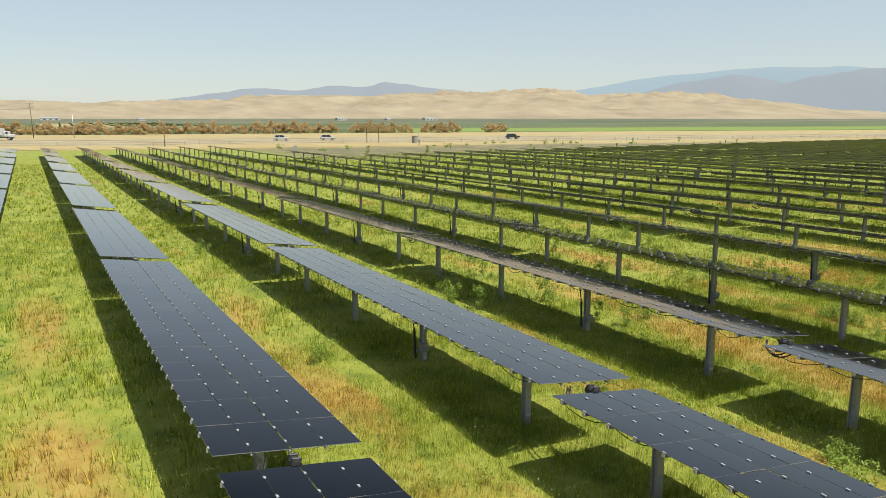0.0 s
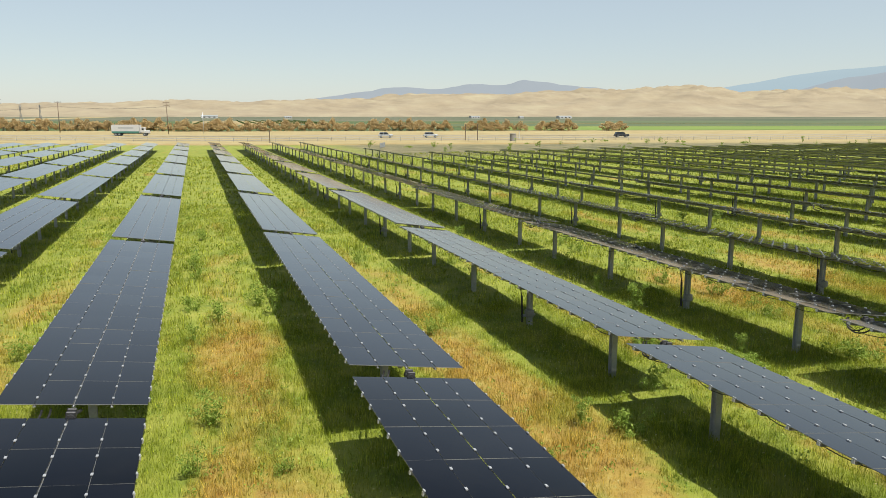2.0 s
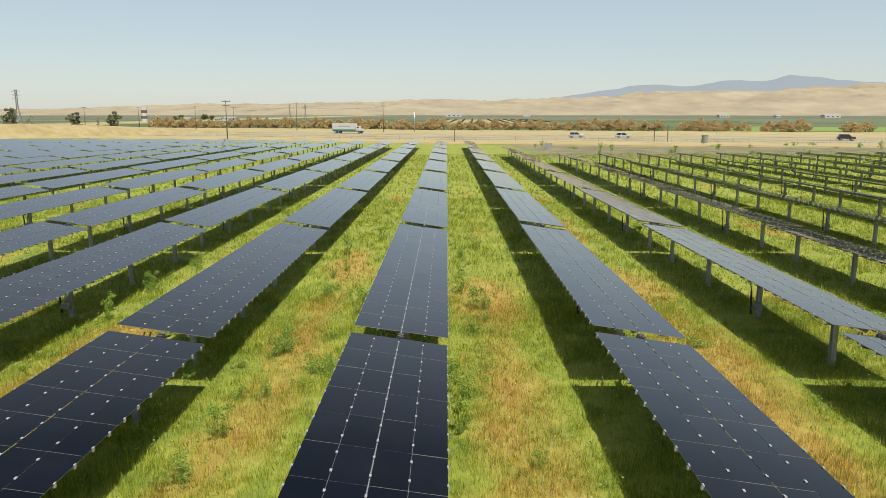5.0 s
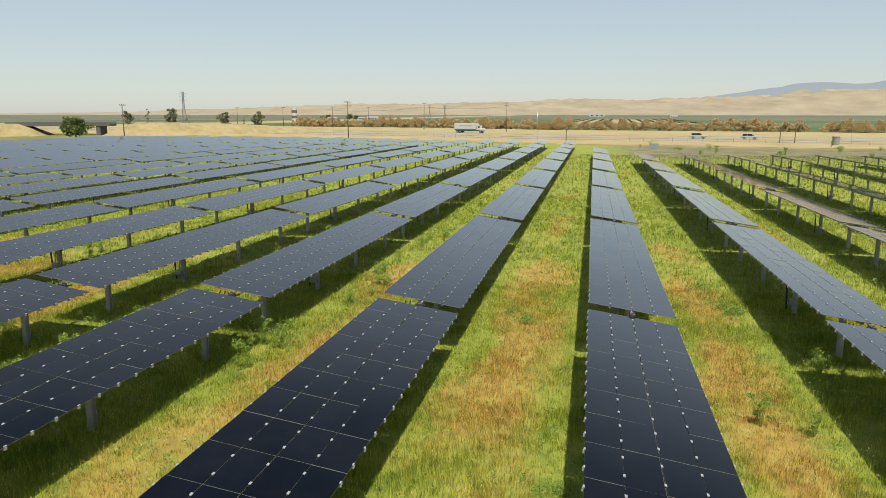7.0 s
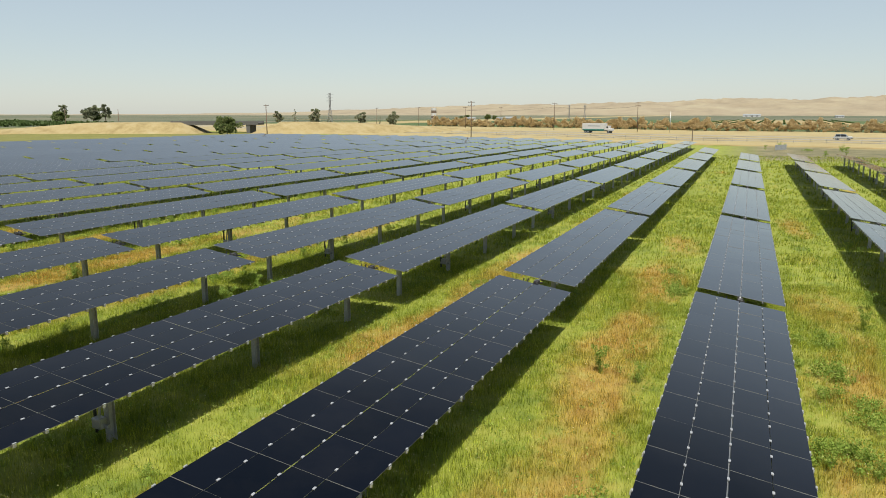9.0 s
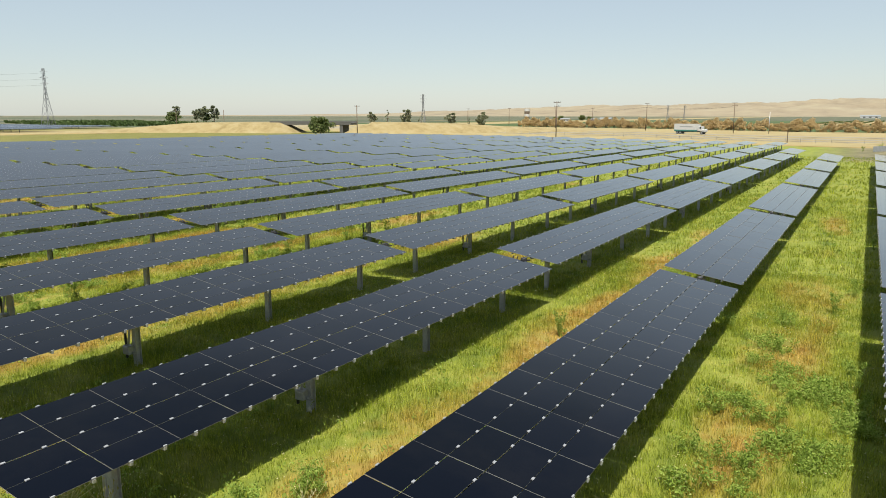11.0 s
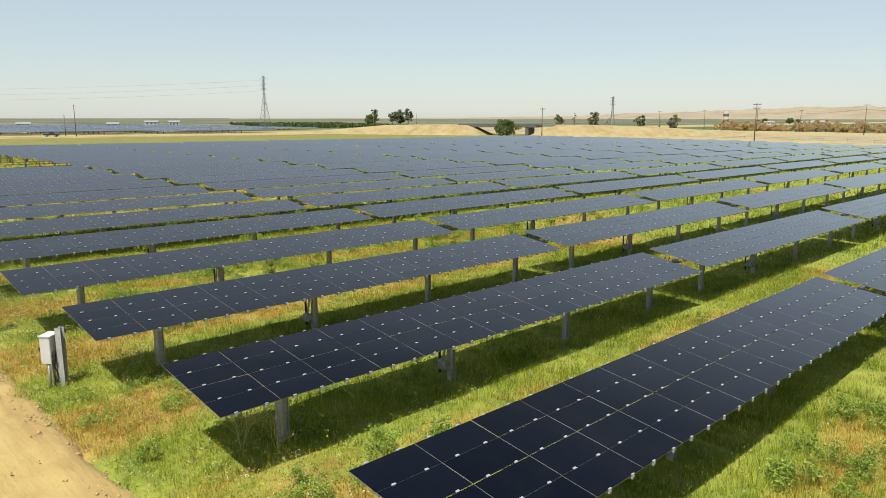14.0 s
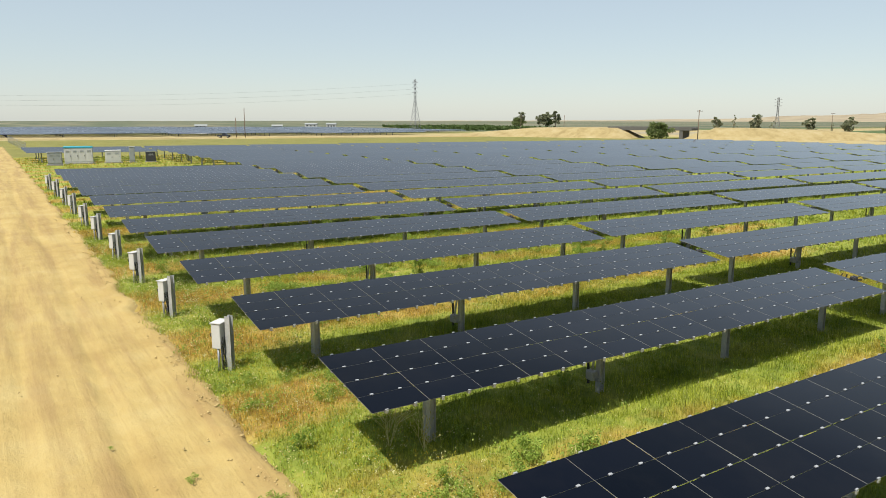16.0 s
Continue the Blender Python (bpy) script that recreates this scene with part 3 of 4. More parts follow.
def combiner(x, y, tall, turn):
    """A combiner box on a steel pile, with its conduits and a cable bundle below."""
    e = new("combiner_box")
    e.matrix_basis = pose(x, y, gz(x, y), 0, 0, turn)
    tagged(e, "pale grey electrical combiner box on a galvanised pile", "electrical box", group="combiner boxes along the road")
    bm = bmesh.new()
    h_beam(bm, 0.15, 0.17, 0.012, -0.4, tall + 0.12)
    part("beam_post", done(bm, PILE, name="beam_post"), e, pose(0.28, 0, 0))
    enc = part("enclosure", ENCLOSURE, e, pose(0, 0, tall - 0.42))
    bm = bmesh.new()
    box(bm, 0.02, 0.03, 0.10, Matrix.Translation((-0.17, -0.19, 0.02)), 0.004)
    part("latch", done(bm, DARK, name="latch"), enc)
    bm = bmesh.new()
    box(bm, 0.004, 0.16, 0.07, Matrix.Translation((-0.166, 0.02, 0.16)))
    part("label_plate", done(bm, GREY, name="label_plate"), enc)
    for i, dy in enumerate((-0.16, 0.02, 0.17)):
        bm = bmesh.new()
        rod(bm, (0.02, dy, -0.1), (0.02, dy, tall - 0.76), 0.032 + 0.008 * (i == 1))
        part("conduit", done(bm, STEEL, name="conduit", smooth=True), e)
    rr = random.Random(int(x * 7))
    bm = bmesh.new()
    for q in range(7):
        a = rr.uniform(-0.2, 0.2)
        pts = [(0.16 + rr.uniform(-0.03, 0.03), a + rr.uniform(-0.05, 0.05), hh) for hh in np.linspace(tall - 0.45, 0.0, 7)]
        tube(bm, pts, 0.013, 5)
    part("cable_bundle", done(bm, RUBBER, name="cable_bundle"), e, None, "black cables running down to the ground")
    return e


ENCLOSURE = combiner_mesh_box()
for r in range(-4, 6):
    rr = random.Random(r)
    combiner(PITCH * r - 0.72 + rr.uniform(-0.2, 0.2), -19.12 + rr.uniform(-0.08, 0.08), 1.36 + rr.uniform(-0.05, 0.05), rr.uniform(-7, 7) + 35)


# ---- inverter station ----
def cabinet(name, x, y, w, d, h, material, label, roof=None, doors=2, turn=0.0):
    e = new(name)
    e.matrix_basis = pose(x, y, gz(x, y), 0, 0, turn)
    tagged(e, label, "cabinet")
    bm = bmesh.new()
    box(bm, d, w, h - 0.15, Matrix.Translation((0, 0, 0.15 + (h - 0.15) / 2)), 0.03)
    part("body", done(bm, material, name="body"), e)
    bm = bmesh.new()
    box(bm, d + 0.3, w + 0.3, 0.35, Matrix.Translation((0, 0, -0.03)), 0.02)
    part("plinth", done(bm, CONCRETE, name="plinth"), e)
    bm = bmesh.new()
    box(bm, d + 0.12, w + 0.12, 0.22 if roof else 0.06, Matrix.Translation((0, 0, h + 0.05)), 0.02)
    part("roof", done(bm, roof or material, name="roof"), e)
    for i in range(doors):
        bm = bmesh.new()
        wd = w / doors
        box(bm, 0.03, wd - 0.08, h - 0.5, Matrix.Translation((d / 2 + 0.012, -w / 2 + wd * (i + 0.5), 0.15 + h / 2 - 0.05)), 0.008)
        dr = part("door", done(bm, material, name="door"), e)
        bm = bmesh.new()
        box(bm, 0.04, 0.04, 0.22, Matrix.Translation((d / 2 + 0.045, -w / 2 + wd * (i + 0.85), h / 2)), 0.01)
        part("handle", done(bm, DARK, name="handle"), dr)
        bm = bmesh.new()
        for q in range(6):
            box(bm, 0.02, wd * 0.5, 0.025, Matrix.Translation((d / 2 + 0.03, -w / 2 + wd * (i + 0.5), h * 0.72 + q * 0.05)))
        part("louvre", done(bm, GREY, name="louvre"), dr)
    return e


cabinet("inverter_container", -68.4, -12.1, 3.70, 2.16, 2.36, WHITE, "white inverter container with a teal roof band", TEAL, 4, -8)
cabinet("transformer_cabinet", -68.4, -7.5, 2.15, 1.80, 1.81, WHITE, "white transformer housing beside the inverter", None, 2, -8)
cabinet("switch_cabinet", -65.0, -15.5, 1.81, 1.08, 1.81, GREY, "pale grey switchgear cabinet on a slab", None, 2, -8)
cabinet("control_cabinet", -68.0, -4.9, 0.77, 0.81, 2.32, GREY, "tall narrow grey control cabinet", None, 1, -8)
cabinet("meter_cabinet", -67.8, -2.3, 1.38, 1.08, 1.46, DARK, "low dark grey ventilated cabinet", None, 1, -8)
for i, (x, y) in enumerate(((-68.5, 3.4), (-68.5, 5.6))):
    combiner(x, y, 1.3, 20)


# ---- vegetation ----
def leaf_cloud(rr, centres, per, size, flat=0.6):
    """Small leaf quads scattered through clumps: centres are (x, y, z, radius)."""
    cs = np.array(centres)
    c = np.repeat(cs, per, axis=0)
    k = len(c)
    d = rr.normal(size=(k, 3))
    d /= np.linalg.norm(d, axis=1, keepdims=True)
    p = c[:, :3] + d * (c[:, 3:4] * rr.uniform(0.45, 1.05, (k, 1)) ** 0.7) * [1, 1, 0.8]
    u = rr.normal(size=(k, 3))
    u /= np.linalg.norm(u, axis=1, keepdims=True)
    w_ = np.cross(u, rr.normal(size=(k, 3)))
    w_ /= np.linalg.norm(w_, axis=1, keepdims=True)
    s_ = size * rr.uniform(0.5, 1.4, (k, 1))
    v_ = np.stack([p - u * s_, p + w_ * s_ * flat, p + u * s_, p - w_ * s_ * flat], 1).reshape(-1, 3)
    return v_, np.arange(4 * k).reshape(-1, 4)


def tree_meshes(seed, height, spread, material, clumps=26, per=55, leaf=0.28, trunk=0.16, low=0.3):
    """A trunk with limbs, and a crown of leaf clumps with gaps."""
    rr = np.random.default_rng(seed)
    bm = bmesh.new()
    top = Vector((rr.uniform(-0.1, 0.1) * height, rr.uniform(-0.1, 0.1) * height, height * 0.62))
    mid = Vector((top.x * 0.3, top.y * 0.6, height * 0.3))
    rod(bm, (0, 0, -0.3), mid, trunk * height / 8 * 1.5, trunk * height / 8)
    rod(bm, mid, top, trunk * height / 8, trunk * height / 16)
    cs = []
    for i in range(clumps):
        a = rr.uniform(0, 2 * math.pi)
        q = rr.uniform(low, 0.95)
        rad = spread * (1 - abs(q - 0.58) * 1.15) * rr.uniform(0.25, 1.0)
        c = (math.cos(a) * rad, math.sin(a) * rad, height * q)
        cs.append((*c, spread * rr.uniform(0.16, 0.34)))
        if i % 2 == 0:
            base = mid.lerp(top, rr.uniform(0, 1))
            rod(bm, base, c, trunk * height / 24, trunk * height / 70, sides=5)
    v_, f_ = leaf_cloud(rr, cs, per, leaf)
    return done(bm, BARK, name="trunk"), arrays("crown", v_, f_, material)


def tree(x, y, meshes, label, turn=0.0, size=1.0, name="tree", category="tree"):
    e = new(name)
    e.matrix_basis = pose(x, y, gz(x, y), 0, 0, turn) @ Matrix.Scale(size, 4)
    tagged(e, label, category)
    part("trunk", meshes[0], e)
    part("crown", meshes[1], e)
    return e


OAK = tree_meshes(3, 6.0, 4.6, LEAF, 44, 90, 0.30, 0.22, 0.22)
EUC = tree_meshes(4, 10.0, 3.4, GREYLEAF, 30, 60, 0.34, 0.16, 0.30)
EUC2 = tree_meshes(8, 8.0, 3.4, GREYLEAF, 24, 60, 0.32, 0.16, 0.28)
THIN = tree_meshes(6, 10.0, 2.0, GREYLEAF, 12, 26, 0.25, 0.14, 0.25)
tree(-118.9, 172.2, OAK, "broad dark green tree beside the underpass")
tree(-153.8, 279.0, EUC, "tall grey-green roadside eucalyptus")
tree(-122.7, 270.4, EUC2, "grey-green roadside tree with a gappy crown", 60)
tree(-111.4, 279.5, EUC2, "grey-green roadside tree with a gappy crown", 190, 1.05)
tree(-179.4, 298.9, THIN, "thin half-bare roadside tree")
tree(-148.0, 283.0, THIN, "thin half-bare roadside tree", 80, 0.7)
tree(-116.0, 275.0, THIN, "thin half-bare roadside tree", 150, 0.6)
for x, y, m, t_, s_ in ((-457, 385, EUC, 20, 1.45), (-446, 398, EUC2, 100, 1.5), (-466.6, 434.1, EUC2, 40, 1.9), (-468.7, 424.0, EUC2, 200, 1.8), (-474, 428, OAK, 90, 1.9), (-455, 380, OAK, 10, 1.4), (-213, 330, EUC2, 10, 1.1)):
    tree(x, y, m, "grey-green tree on the bank by the road", t_, s_)


def bush_mesh(seed):
    rr = np.random.default_rng(seed)
    cs = []
    for i in range(34):
        a, q = rr.uniform(0, 2 * math.pi), rr.uniform(0.0, 1.0)
        rad = 4.4 * (1 - q ** 3) * rr.uniform(0.35, 1.0)
        cs.append((math.cos(a) * rad, math.sin(a) * rad, 0.5 + q * 4.2 * rr.uniform(0.7, 1.1), rr.uniform(0.6, 1.2)))
    v_, f_ = leaf_cloud(rr, cs, 80, 0.28, 0.5)
    bm = bmesh.new()
    for c in cs[::3]:
        rod(bm, (c[0] * 0.15, c[1] * 0.15, -0.2), c[:3], 0.07, 0.02, sides=5)
    return done(bm, BARK, name="stems"), arrays("foliage", v_, f_, BUSHLEAF)


BUSH = [bush_mesh(40 + i) for i in range(4)]
rr = random.Random(11)
u = -226.0
while u < 128:
    gap = 74 < u < 84 or 101 < u < 113 or 42 < u < 47
    if not gap:
        x, y = at_road(u, 330 + rr.uniform(-3, 3))
        st, fo = rr.choice(BUSH)
        e = new("russet_bush")
        e.matrix_basis = pose(x, y, gz(x, y), 0, 0, rr.uniform(0, 360)) @ Matrix.Diagonal((rr.uniform(0.85, 1.25), rr.uniform(0.85, 1.25), rr.uniform(0.8, 1.2), 1))
        tagged(e, "rounded russet-brown bush along the highway", "bush", group="russet bushes along the highway")
        part("stem_cluster", st, e)
        part("foliage", fo, e)
    u += rr.uniform(4.2, 7.4)


def blades(seed, x0, x1, y0, y1, density, hmin, hmax, wide, count, keep=None):
    """Grass tufts of leaning blades over a stretch of the field."""
    rr = np.random.default_rng(seed)
    k = int((x1 - x0) * (y1 - y0) * density)
    x, y = rr.uniform(x0, x1, k), rr.uniform(y0, y1, k)
    clump = np.array([noise.noise(Vector((px * 0.35, py * 0.35, seed))) for px, py in zip(x, y)])
    ok = (y > -19.85 + 0.5 * clump) & (rr.uniform(size=k) < 0.92 + 0.35 * clump)
    if keep is not None:
        ok &= keep(x, y)
    x, y, clump = x[ok], y[ok], clump[ok]
    x, y, clump = np.repeat(x, count), np.repeat(y, count), np.repeat(clump, count)
    k = len(x)
    x, y = x + rr.normal(0, 0.06, k), y + rr.normal(0, 0.06, k)
    h = rr.uniform(hmin, hmax, k) * (1 + 0.55 * clump) * np.clip(1.0 - 0.12 * (-16.0 - y), 0.85, 1.0)
    a, lean = rr.uniform(0, 2 * math.pi, k), rr.uniform(0.1, 0.7, k)
    dx, dy = np.cos(a), np.sin(a)
    z = ground_z(x, y) - 0.03
    wv = wide * rr.uniform(0.6, 1.4, k)
    p0 = np.stack([x - dy * wv, y + dx * wv, z], 1)
    p1 = np.stack([x + dy * wv, y - dx * wv, z], 1)
    p3 = np.stack([x + dx * lean * h, y + dy * lean * h, z + h], 1)
    v_ = np.stack([p0, p1, p3], 1).reshape(-1, 3)
    return v_, np.arange(3 * k).reshape(-1, 3)


def grass(seed, *a, **kw):
    v_, f_ = blades(seed, *a, **kw)
    return tagged(new("grass", arrays("grass", v_, f_, GRASS)), "long green and straw-coloured field grass", "grass", kind="stuff")


grass(1, 0, 50, -20.5, 10, 120, 0.09, 0.27, 0.0046, 7)
grass(2, -26, 66, -20.5, 45, 24, 0.11, 0.32, 0.0100, 5, keep=lambda x, y: ~((x > 0) & (x < 50) & (y < 10)))
grass(3, -90, 110, -20.5, 120, 3.6, 0.13, 0.34, 0.026, 4, keep=lambda x, y: ~((x > -26) & (x < 66) & (y < 45)))


def weed_mesh(seed, height, spread, leaf):
    """A weed: leaves round several thin stems that rise from one root."""
    rr = np.random.default_rng(seed)
    cs = [(rr.normal(0, spread * 0.4), rr.normal(0, spread * 0.4), height * rr.uniform(0.2, 0.95), spread * rr.uniform(0.2, 0.4)) for i in range(12)]
    v_, f_ = leaf_cloud(rr, cs, 52, leaf, 0.4)
    sv = []
    for c in cs:
        a, t_ = np.array([c[0] * 0.2, c[1] * 0.2, -0.05]), np.array(c[:3])
        for o in (np.array([0.008, 0, 0]), np.array([0, 0.008, 0])):
            sv += [a - o, a + o, t_ + o * 0.4, t_ - o * 0.4]
    v_ = np.concatenate([v_, np.array(sv)])
    return arrays("weed", v_, np.arange(len(v_)).reshape(-1, 4), WEEDLEAF)


WEEDS = [weed_mesh(60 + i, h, s_, lf) for i, (h, s_, lf) in enumerate(((0.42, 0.40, 0.032), (0.70, 0.42, 0.034), (0.9, 0.34, 0.032), (0.30, 0.55, 0.036)))]


def weed(x, y, i, size=1.0, turn=0.0):
    e = new("weed", WEEDS[i])
    e.matrix_basis = pose(x, y, gz(x, y) + 0.02, 0, 0, turn) @ Matrix.Scale(size, 4)
    tagged(e, "leafy green weed growing among the grass", "weed", group="weeds between the rows")


rr = random.Random(23)
for i in range(60):
    x, y = rr.uniform(6, 52), rr.triangular(-20, 30, -12)
    lane = (x / PITCH) % 1
    weed(x, y, rr.randrange(4), rr.uniform(0.5, 1.25), rr.uniform(0, 360))
# thick weeds by the row ends and in the eastern lanes
for i in range(34):
    weed(rr.uniform(30, 47), rr.uniform(-19.7, -16.2), rr.choice((0, 3, 3)), rr.uniform(0.5, 1.0), rr.uniform(0, 360))
# loose colonies of weeds along the sunny edge of each lane
for i in range(17):
    cx, cy, q = PITCH * (rr.randrange(2, 8) + rr.choice((0.36, 0.42, 0.62))), rr.triangular(-19, 16, -12), rr.uniform(0.5, 1.3)
    for j in range(rr.randrange(3, 8)):
        weed(cx + rr.gauss(0, 0.35 * q), cy + rr.gauss(0, 1.2 * q), rr.choice((0, 3, 3)), rr.uniform(0.45, 1.15), rr.uniform(0, 360))

# leafy colonies on the open ground beside the last row
for cx, cy in ((45.5, -10.0), (46.5, -8.6), (46.6, -4.8), (45.4, -7.2), (47.6, -6.2)):
    for j in range(6):
        weed(cx + rr.gauss(0, 0.4), cy + rr.gauss(0, 0.5), rr.choice((0, 3)), rr.uniform(0.7, 1.2), rr.uniform(0, 360))
# tall weeds in the shaded eastern lanes
for i in range(60):
    r_ = rr.randrange(1, 5)
    weed(PITCH * r_ + rr.choice((-2.0, 1.5, 1.9, 2.6)) + rr.gauss(0, 0.3), rr.triangular(-14, 40, 2), rr.choice((0, 1, 2)), rr.uniform(0.6, 1.15), rr.uniform(0, 360))


def undergrowth(seed, x0, x1, y0, y1, k, size, label, tall=0.20, share=0.22, material=None):
    """Low broad-leaved plants in loose colonies close to the ground."""
    q = np.random.default_rng(seed)
    x, y = q.uniform(x0, x1, k), q.uniform(y0, y1, k)
    colony = np.array([noise.noise(Vector((px * 0.45, py * 0.3, 4.0))) for px, py in zip(x, y)])
    ok = q.uniform(size=k) < share + 1.1 * np.clip(colony, 0, 1)
    x, y = x[ok], y[ok]
    c = np.stack([x, y, ground_z(x, y) + q.uniform(0.05, tall, len(x)), q.uniform(0.06, 0.20, len(x))], 1)
    v_, f_ = leaf_cloud(q, c, 11, size, 0.55)
    return tagged(new("undergrowth", arrays("undergrowth", v_, f_, material or WEEDLEAF)), label, "plants", kind="stuff")


undergrowth(51, -2, 52, -19.9, 12, 9000, 0.030, "low leafy green plants among the grass")
undergrowth(52, -20, 60, 12, 45, 6000, 0.045, "low leafy green plants among the grass")
undergrowth(54, 8, 51, -19.75, -15.6, 4200, 0.024, "dense leafy weeds along the road verge", 0.42, 0.30)
undergrowth(55, 8, 51, -19.85, -15.8, 2600, 0.020, "dry straw-coloured weeds along the road verge", 0.38, 0.35, SEED)
undergrowth(56, -2, 52, -16, 14, 3200, 0.024, "dark leafy plants in the shade under the tables", 0.30, 0.12)
sh = np.random.default_rng(53)
k = 60000
sx, sy = sh.uniform(-2, 52, k), -20.0 + 42 * sh.uniform(size=k) ** 1.5
pale = np.array([noise.noise(Vector((px * 0.3, py * 0.22, 9.0))) for px, py in zip(sx, sy)])
ok = sh.uniform(size=k) < 0.25 + 1.3 * np.clip(pale, 0, 1)
sx, sy = sx[ok], sy[ok]
v_, f_ = leaf_cloud(sh, np.stack([sx, sy, ground_z(sx, sy) + sh.uniform(0.16, 0.34, len(sx)), np.full(len(sx), 0.03)], 1), 2, 0.016, 0.5)
tagged(new("seed_heads", arrays("seed_heads", v_, f_, SEED)), "pale grass seed heads over the field", "grass", kind="stuff")

def dry_plant(x, y, seed, h):
    """A tall bare plant: forked thin stems with seed pods at their tips."""
    q = random.Random(seed)
    e = new("dry_plant")
    e.matrix_basis = pose(x, y, gz(x, y))
    tagged(e, "tall bare branching plant with pale seed pods", "plant")
    stems, pods = bmesh.new(), bmesh.new()
    for i in range(7):
        a, lean = q.uniform(0, 6.28), q.uniform(0.15, 0.55)
        mid = Vector((math.cos(a) * lean * 0.4, math.sin(a) * lean * 0.4, h * q.uniform(0.4, 0.6)))
        rod(stems, (0, 0, -0.05), mid, 0.008, 0.006, sides=5)
        for j in range(3):
            tip = mid + Vector((q.gauss(math.cos(a) * lean * 0.5, 0.10), q.gauss(math.sin(a) * lean * 0.5, 0.10), h * q.uniform(0.2, 0.45)))
            rod(stems, mid, tip, 0.006, 0.003, sides=4)
            rod(pods, tip, tip + Vector((0, 0, 0.035)), 0.014, 0.008, sides=6)
    part("stems", done(stems, SEED, name="stems"), e)["kind"] = "stuff"
    part("seed_pods", done(pods, SEED, name="seed_pods"), e)["kind"] = "stuff"


for x, y, seed, h in ((36.7, -17.5, 1, 0.95), (37.3, -17.0, 2, 0.75), (36.1, -17.2, 3, 0.6), (39.8, -15.2, 4, 0.6)):
    dry_plant(x, y, seed, h)
fr = np.random.default_rng(77)
k = 3600
fx, fy = fr.normal(33.5, 4.5, k), fr.normal(-18.4, 1.1, k)
ok = (fy > -19.9) & (fy < -16.5)
fx, fy = fx[ok], fy[ok]
v_, f_ = leaf_cloud(fr, np.stack([fx, fy, ground_z(fx, fy) + fr.uniform(0.25, 0.55, len(fx)), np.full(len(fx), 0.04)], 1), 3, 0.011, 0.9)
tagged(new("mustard_flowers", arrays("mustard_flowers", v_, f_, FLOWER)), "small yellow mustard flowers by the road edge", "flowers", kind="stuff")


# ---- poles, pylons, road furniture ----
def utility_pole(x, y, h, arms=1, turn=15.0, r=0.16, material=None, label="weathered wooden utility pole by the road"):
    e = new("utility_pole")
    e.matrix_basis = pose(x, y, gz(x, y), 0, random.Random(int(x)).uniform(-1.5, 1.5), -turn)
    tagged(e, label, "pole", group="utility poles")
    bm = bmesh.new()
    rod(bm, (0, 0, -0.5), (0, 0, h), r, r * 0.7, sides=10)
    part("shaft", done(bm, material or WOOD, name="shaft", smooth=True), e)
    for i in range(arms):
        z = h - 0.35 - 1.1 * i
        bm = bmesh.new()
        box(bm, 2.6 - 0.5 * i, 0.12, 0.14, Matrix.Translation((0, 0.15, z)), 0.01)
        arm = part("crossarm", done(bm, WOOD, name="crossarm"), e)
        for dx in (-1.15, -0.45, 0.45, 1.15):
            bm = bmesh.new()
            rod(bm, (dx, 0.15, z + 0.07), (dx, 0.15, z + 0.32), 0.05, 0.03, sides=6)
            part("insulator", done(bm, DARK, name="insulator"), arm)
    return e


for x, y, h, arms in ((-35.9, 184.3, 11.2, 2), (-1.1, 288.9, 12.5, 2), (-42.7, 311.4, 12.5, 1), (-94.5, 161.2, 10.2, 1), (-132, 352, 11, 1), (-98, 338, 11, 1), (-88, 368, 11, 1), (-170, 372, 11, 1),
                      (-236, 206, 9.5, 0), (-226, 226, 9.5, 0), (-224.8, 61.7, 11.0, 1), (-228.6, 59.4, 7.5, 0)):
    utility_pole(x, y, h, arms)
utility_pole(12.0, 289.5, 8.6, 0, 0, 0.14, BRIGHT, "slim pale steel pole beside the highway")


